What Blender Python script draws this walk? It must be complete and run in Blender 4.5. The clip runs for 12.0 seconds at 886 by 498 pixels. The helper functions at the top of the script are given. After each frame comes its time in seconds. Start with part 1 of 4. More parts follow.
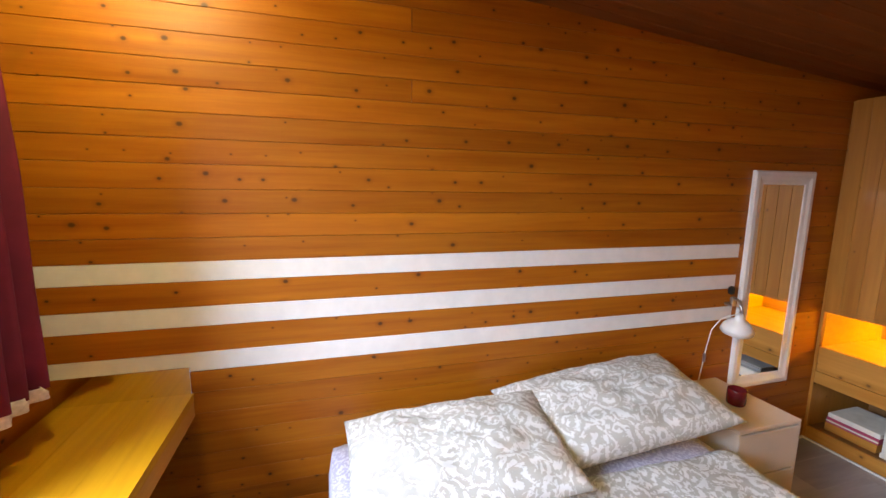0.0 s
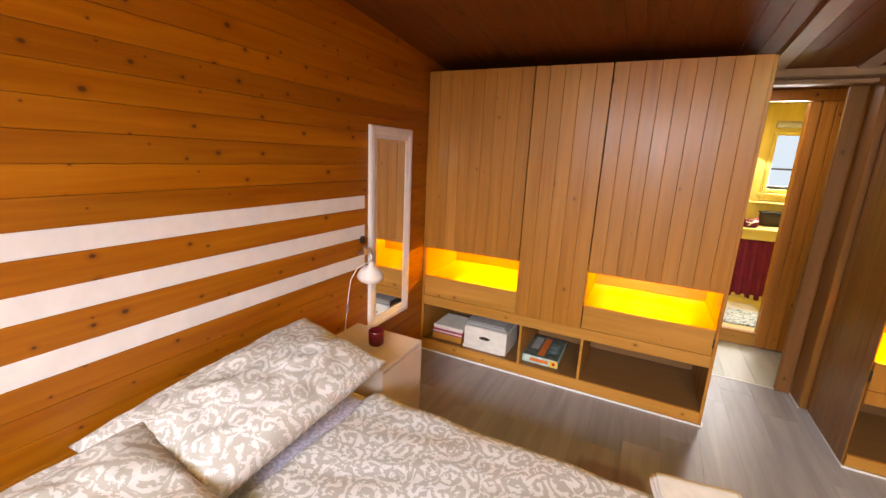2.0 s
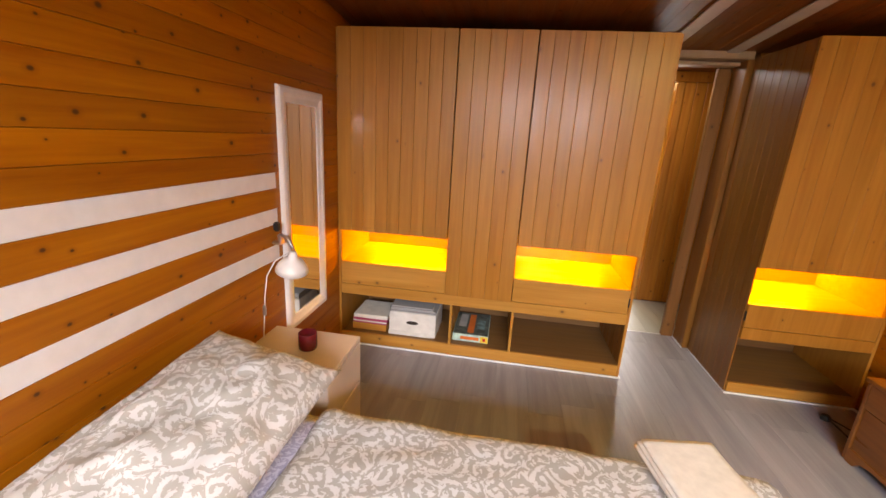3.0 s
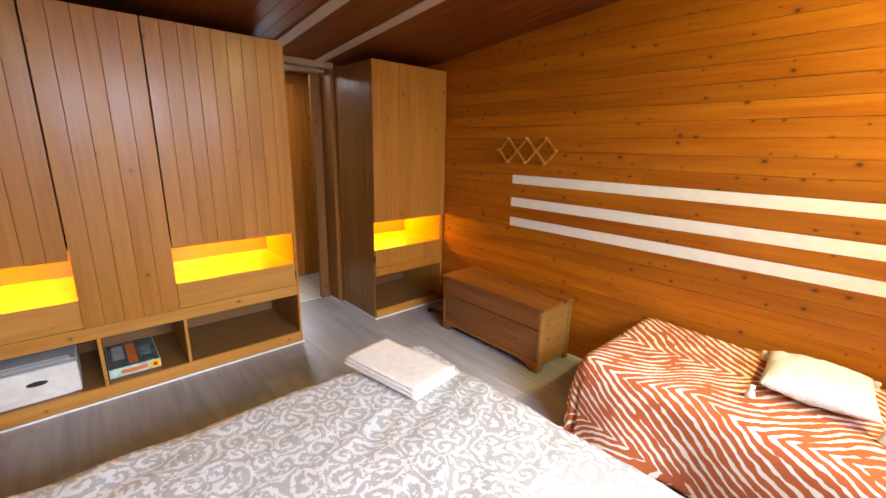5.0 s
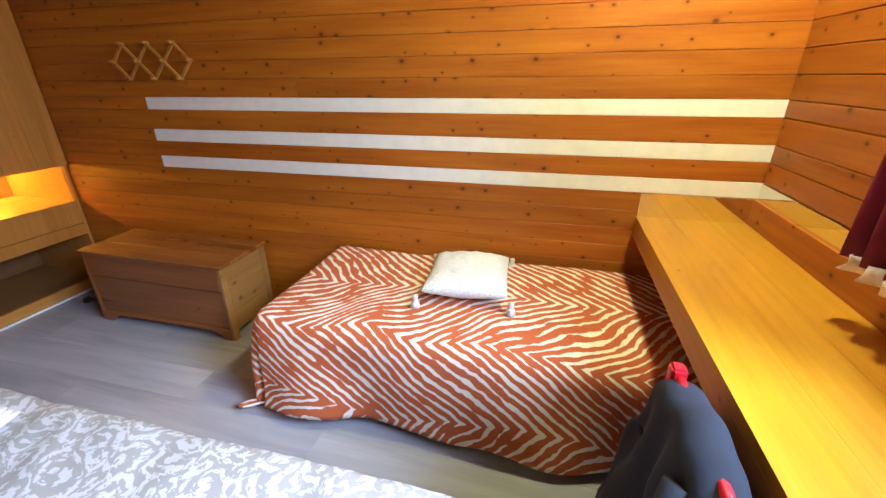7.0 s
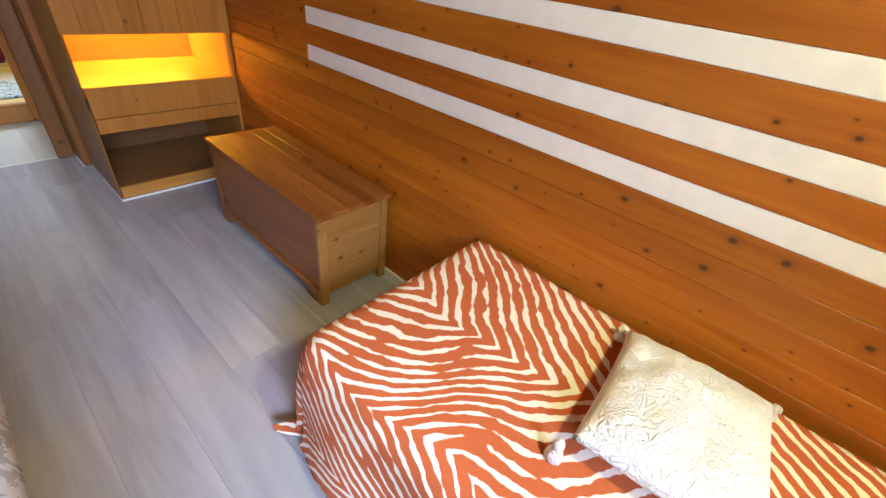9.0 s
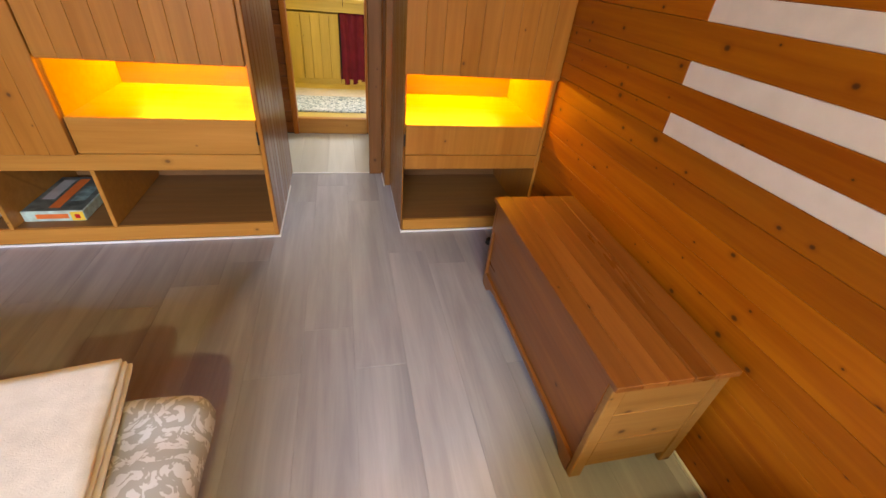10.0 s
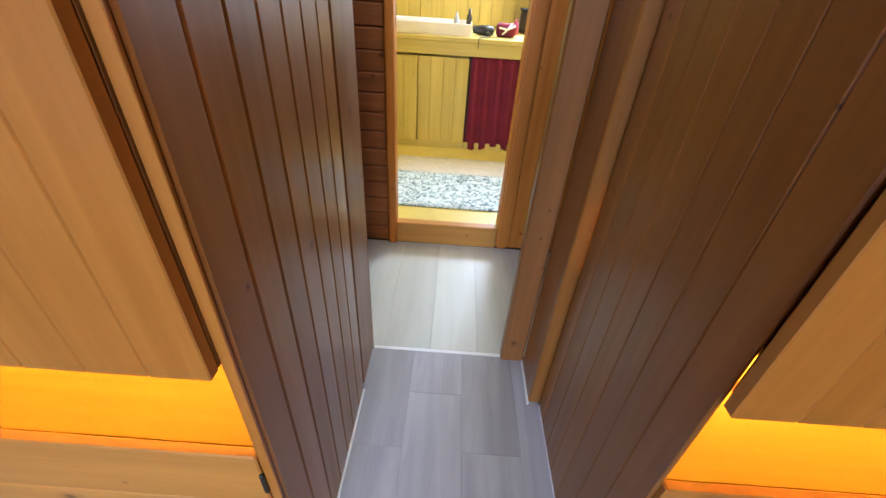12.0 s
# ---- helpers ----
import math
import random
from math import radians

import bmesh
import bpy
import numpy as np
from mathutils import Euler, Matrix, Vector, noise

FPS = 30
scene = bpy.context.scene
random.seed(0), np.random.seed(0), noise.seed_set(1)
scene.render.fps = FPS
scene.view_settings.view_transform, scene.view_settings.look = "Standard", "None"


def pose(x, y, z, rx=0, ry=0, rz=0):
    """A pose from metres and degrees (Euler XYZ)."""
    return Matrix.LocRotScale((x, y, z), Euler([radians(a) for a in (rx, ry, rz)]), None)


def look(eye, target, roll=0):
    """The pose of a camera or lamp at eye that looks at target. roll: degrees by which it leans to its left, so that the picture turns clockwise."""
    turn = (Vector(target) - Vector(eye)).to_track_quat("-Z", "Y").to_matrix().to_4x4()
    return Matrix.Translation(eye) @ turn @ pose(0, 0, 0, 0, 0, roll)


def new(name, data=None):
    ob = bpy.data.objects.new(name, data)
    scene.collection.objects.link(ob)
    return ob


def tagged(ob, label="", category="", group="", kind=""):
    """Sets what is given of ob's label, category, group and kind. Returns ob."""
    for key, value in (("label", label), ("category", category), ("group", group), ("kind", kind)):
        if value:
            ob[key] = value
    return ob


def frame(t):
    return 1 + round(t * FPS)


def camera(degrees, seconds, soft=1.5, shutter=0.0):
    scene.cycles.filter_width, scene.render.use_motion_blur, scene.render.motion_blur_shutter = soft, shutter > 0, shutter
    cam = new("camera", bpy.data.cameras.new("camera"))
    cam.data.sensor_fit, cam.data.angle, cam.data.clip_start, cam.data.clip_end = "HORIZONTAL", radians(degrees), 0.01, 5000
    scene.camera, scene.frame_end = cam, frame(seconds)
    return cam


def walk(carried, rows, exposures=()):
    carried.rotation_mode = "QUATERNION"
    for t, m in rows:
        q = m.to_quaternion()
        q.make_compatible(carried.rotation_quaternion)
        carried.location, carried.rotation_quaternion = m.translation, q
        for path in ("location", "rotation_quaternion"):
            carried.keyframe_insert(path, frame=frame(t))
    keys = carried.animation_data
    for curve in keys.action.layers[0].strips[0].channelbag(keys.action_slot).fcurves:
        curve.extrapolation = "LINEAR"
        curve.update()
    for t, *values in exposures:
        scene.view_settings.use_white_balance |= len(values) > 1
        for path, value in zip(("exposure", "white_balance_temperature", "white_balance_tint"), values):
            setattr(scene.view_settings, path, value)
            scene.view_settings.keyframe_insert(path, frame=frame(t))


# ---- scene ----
cam = camera(94.8, 12.0)
PATH = [
    (0, (1.662, -2.884, 1.539), (-0.238, -2.332, 1.242), 0.8),
    (0.5, (1.789, -2.792, 1.538), (0.062, -1.83, 1.234), -0.1),
    (1, (1.743, -2.628, 1.5), (0.212, -1.394, 1.137), 0.5),
    (1.5, (1.611, -2.587, 1.476), (0.384, -1.054, 1.097), 1.7),
    (2, (1.45, -2.619, 1.506), (0.59, -0.87, 1.057), 2.7),
    (2.5, (1.321, -2.557, 1.468), (0.703, -0.723, 0.964), 4.1),
    (2.7, (1.217, -2.517, 1.469), (0.729, -0.652, 0.938), 3.8),
    (4.5, (0.86, -2.613, 1.442), (1.751, -0.897, 0.933), 1.0),
    (5, (0.828, -2.767, 1.436), (2.124, -1.323, 0.951), 1.2),
    (5.5, (0.867, -2.873, 1.44), (2.485, -1.822, 0.912), 2.5),
    (6, (0.984, -2.941, 1.404), (2.729, -2.174, 0.8), 1.2),
    (6.5, (1.164, -2.974, 1.381), (2.942, -2.392, 0.675), -1.1),
    (6.7, (1.25, -2.999, 1.356), (3.038, -2.496, 0.615), -1.7),
    (8.5, (2.045, -2.756, 1.317), (3.668, -2.108, 0.345), 9.8),
    (9, (2.186, -2.578, 1.292), (3.485, -1.572, 0.151), 8.2),
    (9.5, (2.303, -2.270, 1.240), (3.176, -0.926, 0.028), 9.3),
    (9.8, (2.300, -2.040, 1.250), (2.879, -0.505, 0.098), 7.3),
    (10, (2.296, -1.91, 1.247), (2.727, -0.33, 0.107), 6.1),
    (10.5, (2.286, -1.483, 1.255), (2.469, 0.137, 0.097), 5.5),
    (11, (2.222, -1.13, 1.262), (2.377, 0.502, 0.116), 4.3),
    (11.2, (2.203, -0.972, 1.279), (2.358, 0.656, 0.128), 3.7),
    (11.5, (2.2, -0.747, 1.269), (2.26, 0.89, 0.122), 2.6),
    (12, (2.186, -0.333, 1.284), (2.174, 1.307, 0.139), 3.8),
]
walk(cam, [(t, look(eye, target, roll)) for t, eye, target, roll in PATH], [(0, -0.35, 6700, 14), (0.5, -0.12, 7600, 17), (1.0, -0.02, 8000, 20), (2.7, 0.0, 8300, 22), (4.4, 0.1, 7300, 18), (5.0, 0.0, 6900, 18), (6.5, -0.42, 5500, 16), (8.5, -0.32, 5600, 17), (9.5, -0.3, 6700, 20), (9.8, -0.2, 7400, 23), (10.8, 0.12, 6500, 20), (12.0, 0.2, 5700, 16)])

# ---- light ----
world = bpy.data.worlds.new("World")
scene.world = world
world.use_nodes = True
wn = world.node_tree.nodes
sky = wn.new("ShaderNodeTexSky")
sky.sky_type, sky.sun_disc = "NISHITA", False
sky.sun_elevation, sky.sun_rotation = radians(38), radians(200)
world.node_tree.links.new(sky.outputs[0], wn["Background"].inputs[0])
wn["Background"].inputs[1].default_value = 0.12

sun = new("sun", bpy.data.lights.new("sun", "SUN"))
sun.data.energy, sun.data.angle, sun.data.color = 1.2, radians(12), (1.0, 0.93, 0.82)
sun.matrix_world = look((0, 0, 0), (0.35, 1.0, -0.75))


def area_lamp(name, eye, target, sx, sy, watts, color):
    lamp = new(name, bpy.data.lights.new(name, "AREA"))
    d = lamp.data
    d.shape, d.size, d.size_y, d.energy, d.color = "RECTANGLE", sx, sy, watts, color
    lamp.matrix_world = look(eye, target)
    return lamp


WINDOW_WATTS, LED_WATTS = 510, 21
area_lamp("window_daylight", (1.60, -5.0, 2.34), (1.85, -2.2, 0.75), 2.1, 1.0, WINDOW_WATTS, (0.64, 0.78, 1.0))
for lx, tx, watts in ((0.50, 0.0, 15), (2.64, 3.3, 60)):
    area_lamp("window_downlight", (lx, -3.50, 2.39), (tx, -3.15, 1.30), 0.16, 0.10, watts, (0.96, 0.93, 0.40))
# unseen source, placed at the ceiling to brighten the hall floor and boards
area_lamp("hall_unseen_light", (2.15, 1.05, 2.08), (2.35, 1.25, 0), 0.25, 0.25, 5.5, (0.90, 0.95, 1.0))
area_lamp("bathroom_daylight", (2.75, 3.2, 1.6), (2.3, 1.6, 0.9), 0.5, 0.6, 60, (0.78, 0.91, 1.0))
# added warm fill from above, with no fitting behind it
area_lamp("bathroom_fill", (2.2, 2.5, 2.2), (2.2, 2.5, 0), 0.3, 0.3, 9, (1.0, 0.88, 0.5))


# ---- materials ----
def nodes(name, rough=0.5, metal=0.0):
    m = bpy.data.materials.new(name)
    m.use_nodes = True
    nt = m.node_tree
    b = nt.nodes["Principled BSDF"]
    b.inputs["Roughness"].default_value, b.inputs["Metallic"].default_value = rough, metal
    return m, nt, b


def coords(nt, scale, spread=0.0, source="Object"):
    tc = nt.nodes.new("ShaderNodeTexCoord")
    mp = nt.nodes.new("ShaderNodeMapping")
    mp.inputs["Scale"].default_value = scale
    if spread:
        oi = nt.nodes.new("ShaderNodeObjectInfo")
        mul = nt.nodes.new("ShaderNodeVectorMath")
        mul.operation = "MULTIPLY_ADD"
        cx = nt.nodes.new("ShaderNodeCombineXYZ")
        for i in range(3):
            nt.links.new(oi.outputs["Random"], cx.inputs[i])
        nt.links.new(cx.outputs[0], mul.inputs[0])
        mul.inputs[1].default_value = (spread, spread * 1.7, spread * 2.3)
        nt.links.new(tc.outputs[source], mul.inputs[2])
        nt.links.new(mul.outputs[0], mp.inputs["Vector"])
    else:
        nt.links.new(tc.outputs[source], mp.inputs["Vector"])
    return mp.outputs[0]


def noise_tex(nt, vec, scale, detail=4, rough=0.55, distort=0.0):
    n = nt.nodes.new("ShaderNodeTexNoise")
    n.inputs["Scale"].default_value, n.inputs["Detail"].default_value = scale, detail
    n.inputs["Roughness"].default_value, n.inputs["Distortion"].default_value = rough, distort
    nt.links.new(vec, n.inputs["Vector"])
    return n.outputs["Fac"]


def ramp(nt, fac, stops, mode="LINEAR"):
    r = nt.nodes.new("ShaderNodeValToRGB")
    r.color_ramp.interpolation = mode
    els = r.color_ramp.elements
    while len(els) < len(stops):
        els.new(0.5)
    for e, (p, c) in zip(els, stops):
        e.position = p
        e.color = (*c, 1) if len(c) == 3 else c
    nt.links.new(fac, r.inputs[0])
    return r.outputs[0]


def mix(nt, fac, a, b, mode="MIX"):
    m = nt.nodes.new("ShaderNodeMix")
    m.data_type, m.blend_type = "RGBA", mode
    for sock, v in ((m.inputs[0], fac), (m.inputs[6], a), (m.inputs[7], b)):
        if hasattr(v, "is_linked"):
            nt.links.new(v, sock)
        elif isinstance(v, tuple):
            sock.default_value = (*v, 1)
        else:
            sock.default_value = v
    return m.outputs[2]


def calc(nt, op, a, b=0.0, c=None):
    m = nt.nodes.new("ShaderNodeMath")
    m.operation = op
    for sock, v in zip(m.inputs, (a, b, c)):
        if v is None:
            continue
        if hasattr(v, "is_linked"):
            nt.links.new(v, sock)
        else:
            sock.default_value = v
    return m.outputs[0]


def bump(nt, b, height, strength, distance=0.002):
    n = nt.nodes.new("ShaderNodeBump")
    n.inputs["Strength"].default_value, n.inputs["Distance"].default_value = strength, distance
    nt.links.new(height, n.inputs["Height"])
    nt.links.new(n.outputs[0], b.inputs["Normal"])


def wood(name, dark, light, knot, axis="x", rough=0.42, knots=0.35, vary=0.25, spread=7.0, coat=0.0):
    """Planed softwood with the grain along one local axis, growth lines, blotches and knots."""
    m, nt, b = nodes(name, rough)
    k = "xyz".index(axis)
    fine = tuple(1.6 if i == k else 34.0 for i in range(3))
    broad = tuple(0.9 if i == k else 9.0 for i in range(3))
    kn = tuple(8.5 if i == k else 11.0 for i in range(3))
    g1 = noise_tex(nt, coords(nt, fine, spread), 1.0, 6, 0.65, 0.25)
    g2 = noise_tex(nt, coords(nt, broad, spread), 1.0, 3, 0.5, 0.9)
    col = ramp(nt, calc(nt, "MULTIPLY_ADD", g1, 0.55, calc(nt, "MULTIPLY", g2, 0.45)), [(0.32, dark), (0.66, light)])
    oi = nt.nodes.new("ShaderNodeObjectInfo")
    tone = calc(nt, "MULTIPLY_ADD", oi.outputs["Random"], vary, 1 - vary / 2)
    hsv = nt.nodes.new("ShaderNodeHueSaturation")
    nt.links.new(col, hsv.inputs["Color"])
    nt.links.new(tone, hsv.inputs["Value"])
    col = hsv.outputs[0]
    if knots:
        v = nt.nodes.new("ShaderNodeTexVoronoi")
        v.voronoi_dimensions = "2D"
        v.inputs["Scale"].default_value = 1.0
        axes = nt.nodes.new("ShaderNodeSeparateXYZ")
        nt.links.new(coords(nt, kn, spread), axes.inputs[0])
        flat = nt.nodes.new("ShaderNodeCombineXYZ")
        nt.links.new(axes.outputs[k], flat.inputs[0])
        nt.links.new(calc(nt, "ADD", axes.outputs[(k + 1) % 3], axes.outputs[(k + 2) % 3]), flat.inputs[1])
        nt.links.new(flat.outputs[0], v.inputs["Vector"])
        sep = nt.nodes.new("ShaderNodeSeparateColor")
        nt.links.new(v.outputs["Color"], sep.inputs[0])
        keep = calc(nt, "LESS_THAN", sep.outputs[0], knots)
        size = calc(nt, "MULTIPLY_ADD", calc(nt, "POWER", sep.outputs[1], 2.0), 0.085, 0.035)
        edge = calc(nt, "DIVIDE", v.outputs["Distance"], size)
        core = ramp(nt, edge, [(0.0, (1, 1, 1)), (0.55, (0.85, 0.85, 0.85)), (1.0, (0, 0, 0))])
        halo = ramp(nt, calc(nt, "MULTIPLY", edge, 0.33), [(0.25, (0.4, 0.4, 0.4)), (0.8, (0, 0, 0))])
        col = mix(nt, calc(nt, "MULTIPLY", halo, keep), col, tuple(0.65 * d for d in dark))
        col = mix(nt, calc(nt, "MULTIPLY", core, keep), col, knot)
    nt.links.new(col, b.inputs["Base Color"])
    nt.links.new(ramp(nt, g2, [(0.3, (rough - 0.08,) * 3), (0.7, (rough + 0.1,) * 3)]), b.inputs["Roughness"])
    b.inputs["Coat Weight"].default_value, b.inputs["Coat Roughness"].default_value = coat, 0.25
    b.inputs["Specular IOR Level"].default_value = 0.35
    bump(nt, b, g1, 0.25, 0.001)
    return m


def plain(name, color, rough=0.5, metal=0.0, vary=0.12, scale=14.0, bumpy=0.15, emit=None):
    m, nt, b = nodes(name, rough, metal)
    n = noise_tex(nt, coords(nt, (1, 1, 1), 3.0), scale, 5)
    nt.links.new(ramp(nt, n, [(0.3, tuple(c * (1 - vary) for c in color)), (0.7, tuple(min(1, c * (1 + vary)) for c in color))]), b.inputs["Base Color"])
    if bumpy:
        bump(nt, b, noise_tex(nt, coords(nt, (1, 1, 1), 3.0), scale * 12, 3), bumpy, 0.001)
    if emit:
        b.inputs["Emission Color"].default_value, b.inputs["Emission Strength"].default_value = (*emit[0], 1), emit[1]
    return m


def damask(name, ground, figure, scale):
    """Printed cotton: curling leaf scrolls in a pale ink over a ground colour."""
    m, nt, b = nodes(name, 0.85)
    vec = coords(nt, (1, 1, 1))
    warp = nt.nodes.new("ShaderNodeTexNoise")
    warp.inputs["Scale"].default_value, warp.inputs["Detail"].default_value = 7.0 * scale, 1.0
    nt.links.new(vec, warp.inputs["Vector"])
    add = nt.nodes.new("ShaderNodeVectorMath")
    add.operation = "MULTIPLY_ADD"
    nt.links.new(warp.outputs["Color"], add.inputs[0])
    add.inputs[1].default_value = (0.10 / scale, 0.10 / scale, 0.0)
    nt.links.new(vec, add.inputs[2])
    v = nt.nodes.new("ShaderNodeTexVoronoi")
    v.voronoi_dimensions = "2D"
    v.inputs["Scale"].default_value, v.inputs["Randomness"].default_value = 12.0 * scale, 0.9
    nt.links.new(add.outputs[0], v.inputs["Vector"])
    sub = nt.nodes.new("ShaderNodeVectorMath")
    sub.operation = "SUBTRACT"
    nt.links.new(add.outputs[0], sub.inputs[0])
    sc = nt.nodes.new("ShaderNodeVectorMath")
    sc.operation = "SCALE"
    nt.links.new(v.outputs["Position"], sc.inputs[0])
    sc.inputs["Scale"].default_value = 1.0
    nt.links.new(sc.outputs[0], sub.inputs[1])
    sep = nt.nodes.new("ShaderNodeSeparateXYZ")
    nt.links.new(sub.outputs[0], sep.inputs[0])
    ang = calc(nt, "ARCTAN2", sep.outputs[1], sep.outputs[0])
    spiral = calc(nt, "SINE", calc(nt, "MULTIPLY_ADD", v.outputs["Distance"], 15.0, ang))
    leaf = noise_tex(nt, add.outputs[0], 36 * scale, 2, 0.55, 1.8)
    s = calc(nt, "MULTIPLY_ADD", leaf, 3.6, calc(nt, "MULTIPLY_ADD", spiral, 0.42, -1.83))
    fac = ramp(nt, s, [(0.0, (0, 0, 0)), (0.10, (0.9, 0.9, 0.9))])
    tint = mix(nt, noise_tex(nt, vec, 2.5), tuple(g * 0.9 for g in ground), ground)
    nt.links.new(mix(nt, fac, tint, figure), b.inputs["Base Color"])
    bump(nt, b, noise_tex(nt, vec, 420, 2), 0.2, 0.0006)
    return m


def zebra(name):
    """Fleece with wandering stripes that meet in zigzags."""
    m, nt, b = nodes(name, 0.92)
    vec = coords(nt, (1, 1, 1))
    sep = nt.nodes.new("ShaderNodeSeparateXYZ")
    nt.links.new(vec, sep.inputs[0])
    wob = noise_tex(nt, vec, 2.6, 1, 0.4)
    fine = noise_tex(nt, vec, 22.0, 2, 0.5)
    across = calc(nt, "ADD", sep.outputs[0], sep.outputs[2])
    tri = calc(nt, "PINGPONG", calc(nt, "ADD", across, calc(nt, "MULTIPLY_ADD", wob, 0.26, -0.11)), 0.38)
    ph = calc(nt, "MULTIPLY_ADD", tri, 1.20, sep.outputs[1])
    ph = calc(nt, "MULTIPLY_ADD", wob, 0.13, ph)
    ph = calc(nt, "MULTIPLY_ADD", fine, 0.034, ph)
    s = calc(nt, "SINE", calc(nt, "MULTIPLY", ph, 106.0))
    s = calc(nt, "MULTIPLY_ADD", noise_tex(nt, vec, 12.0, 2), 3.2, calc(nt, "SUBTRACT", s, 1.86))
    fac = ramp(nt, calc(nt, "MULTIPLY_ADD", s, 0.5, 0.5), [(0.57, (0, 0, 0)), (0.65, (1, 1, 1))])
    nap = noise_tex(nt, vec, 260, 3)
    rust = mix(nt, nap, (0.37, 0.075, 0.018), (0.54, 0.13, 0.036))
    cream = mix(nt, nap, (0.70, 0.62, 0.52), (0.86, 0.80, 0.72))
    nt.links.new(mix(nt, fac, rust, cream), b.inputs["Base Color"])
    bump(nt, b, nap, 0.35, 0.0015)
    return m


def laminate(name, c1, c2):
    m, nt, b = nodes(name, 0.42)
    g = noise_tex(nt, coords(nt, (15, 1.1, 1), 9.0), 1.0, 6, 0.65, 0.5)
    blot = noise_tex(nt, coords(nt, (3, 0.8, 1), 9.0), 1.0, 3)
    col = ramp(nt, calc(nt, "MULTIPLY_ADD", g, 0.6, calc(nt, "MULTIPLY", blot, 0.4)), [(0.28, tuple(c * 0.82 for c in c1)), (0.42, c1), (0.66, c2)])
    oi = nt.nodes.new("ShaderNodeObjectInfo")
    hsv = nt.nodes.new("ShaderNodeHueSaturation")
    nt.links.new(col, hsv.inputs["Color"])
    nt.links.new(calc(nt, "MULTIPLY_ADD", oi.outputs["Random"], 0.15, 0.925), hsv.inputs["Value"])
    nt.links.new(hsv.outputs[0], b.inputs["Base Color"])
    nt.links.new(ramp(nt, blot, [(0.3, (0.36,) * 3), (0.7, (0.52,) * 3)]), b.inputs["Roughness"])
    bump(nt, b, g, 0.15, 0.0006)
    return m


WALL_D, WALL_L, KNOT = (0.28, 0.066, 0.003), (0.46, 0.152, 0.005), (0.07, 0.02, 0.006)
pine_y = wood("pine_wall_y", WALL_D, WALL_L, KNOT, "y", 0.46, 0.55)
pine_x = wood("pine_wall_x", WALL_D, WALL_L, KNOT, "x", 0.46, 0.45)
# wall pine darkened for the ceilings: the dimness overhead is in its colour
pine_ceiling_dim = wood("pine_ceiling_dim", (0.125, 0.034, 0.005), (0.211, 0.062, 0.009), KNOT, "y", 0.5, 0.2)
pine_door = wood("pine_cabinet_board", (0.328, 0.123, 0.019), (0.468, 0.203, 0.036), (0.12, 0.05, 0.02), "z", 0.36, 0.10, 0.14, coat=0.2)
pine_rail = wood("pine_rail", (0.390, 0.164, 0.028), (0.546, 0.261, 0.055), (0.16, 0.07, 0.02), "x", 0.4, 0.18, 0.12)
# wardrobe insides: pine darkened, the shade of the recesses put into its colour
pine_inner_dim = wood("pine_inner_dim", (0.187, 0.084, 0.027), (0.265, 0.129, 0.044), KNOT, "x", 0.5, 0.0, 0.1)
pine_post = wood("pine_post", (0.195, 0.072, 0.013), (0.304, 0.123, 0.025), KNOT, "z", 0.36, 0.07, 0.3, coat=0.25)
# niche lining made paler and yellower: part of the led glow is in this colour
niche_glow_wood = wood("niche_glow_wood", (0.42, 0.23, 0.008), (0.52, 0.30, 0.012), KNOT, "x", 0.36, 0.05, 0.05, coat=0.35)
pine_hall = wood("pine_hall_door", (0.42, 0.125, 0.014), (0.60, 0.23, 0.032), KNOT, "z", 0.4, 0.3, 0.15)
pine_frame = wood("pine_frame", (0.17, 0.066, 0.018), (0.27, 0.112, 0.036), KNOT, "z", 0.4, 0.35, 0.15)
log_dark = wood("hall_plank", (0.17, 0.055, 0.018), (0.33, 0.12, 0.035), KNOT, "x", 0.45, 0.3)
chest_wood = wood("chest_wood", (0.168, 0.050, 0.009), (0.296, 0.105, 0.022), KNOT, "y", 0.35, 0.12, 0.3, coat=0.25)
chest_end = wood("chest_end_wood", (0.231, 0.104, 0.024), (0.328, 0.170, 0.048), KNOT, "x", 0.4, 0.2, 0.2)
desk_wood = wood("desk_wood", (0.40, 0.17, 0.004), (0.55, 0.27, 0.007), (0.15, 0.06, 0.02), "x", 0.36, 0.03, 0.05, 3.0, coat=0.05)
bath_wood = wood("bath_wood", (0.50, 0.38, 0.09), (0.66, 0.52, 0.15), KNOT, "z", 0.4, 0.05, 0.12)
white_board = plain("white_painted_wood", (0.80, 0.77, 0.74), 0.45, vary=0.05)
white_frame = plain("white_lacquer", (0.78, 0.73, 0.71), 0.35, vary=0.05)
# white ceiling strips, greyed because their lack of light is put into the colour
strip_shaded = plain("shaded_white_strip", (0.56, 0.49, 0.43), 0.55, vary=0.08, scale=5)
beam_grey = plain("weathered_beam", (0.36, 0.25, 0.18), 0.6, vary=0.25, scale=6)
pale_floor = laminate("hall_floor_board", (0.52, 0.52, 0.46), (0.60, 0.60, 0.54))
grey_floor = laminate("room_floor_board", (0.29, 0.283, 0.31), (0.42, 0.41, 0.44))
sub_floor = plain("sub_floor", (0.06, 0.05, 0.045), 0.8)
seal = plain("white_seal", (0.80, 0.80, 0.80), 0.4, vary=0.04)
duvet_mat = damask("damask_cotton", (0.36, 0.345, 0.325), (0.57, 0.565, 0.58), 1.0)
pillow_mat = damask("damask_pillow", (0.42, 0.40, 0.37), (0.62, 0.61, 0.615), 1.0)
sheet_mat = damask("lavender_sheet", (0.40, 0.39, 0.52), (0.56, 0.55, 0.66), 1.6)
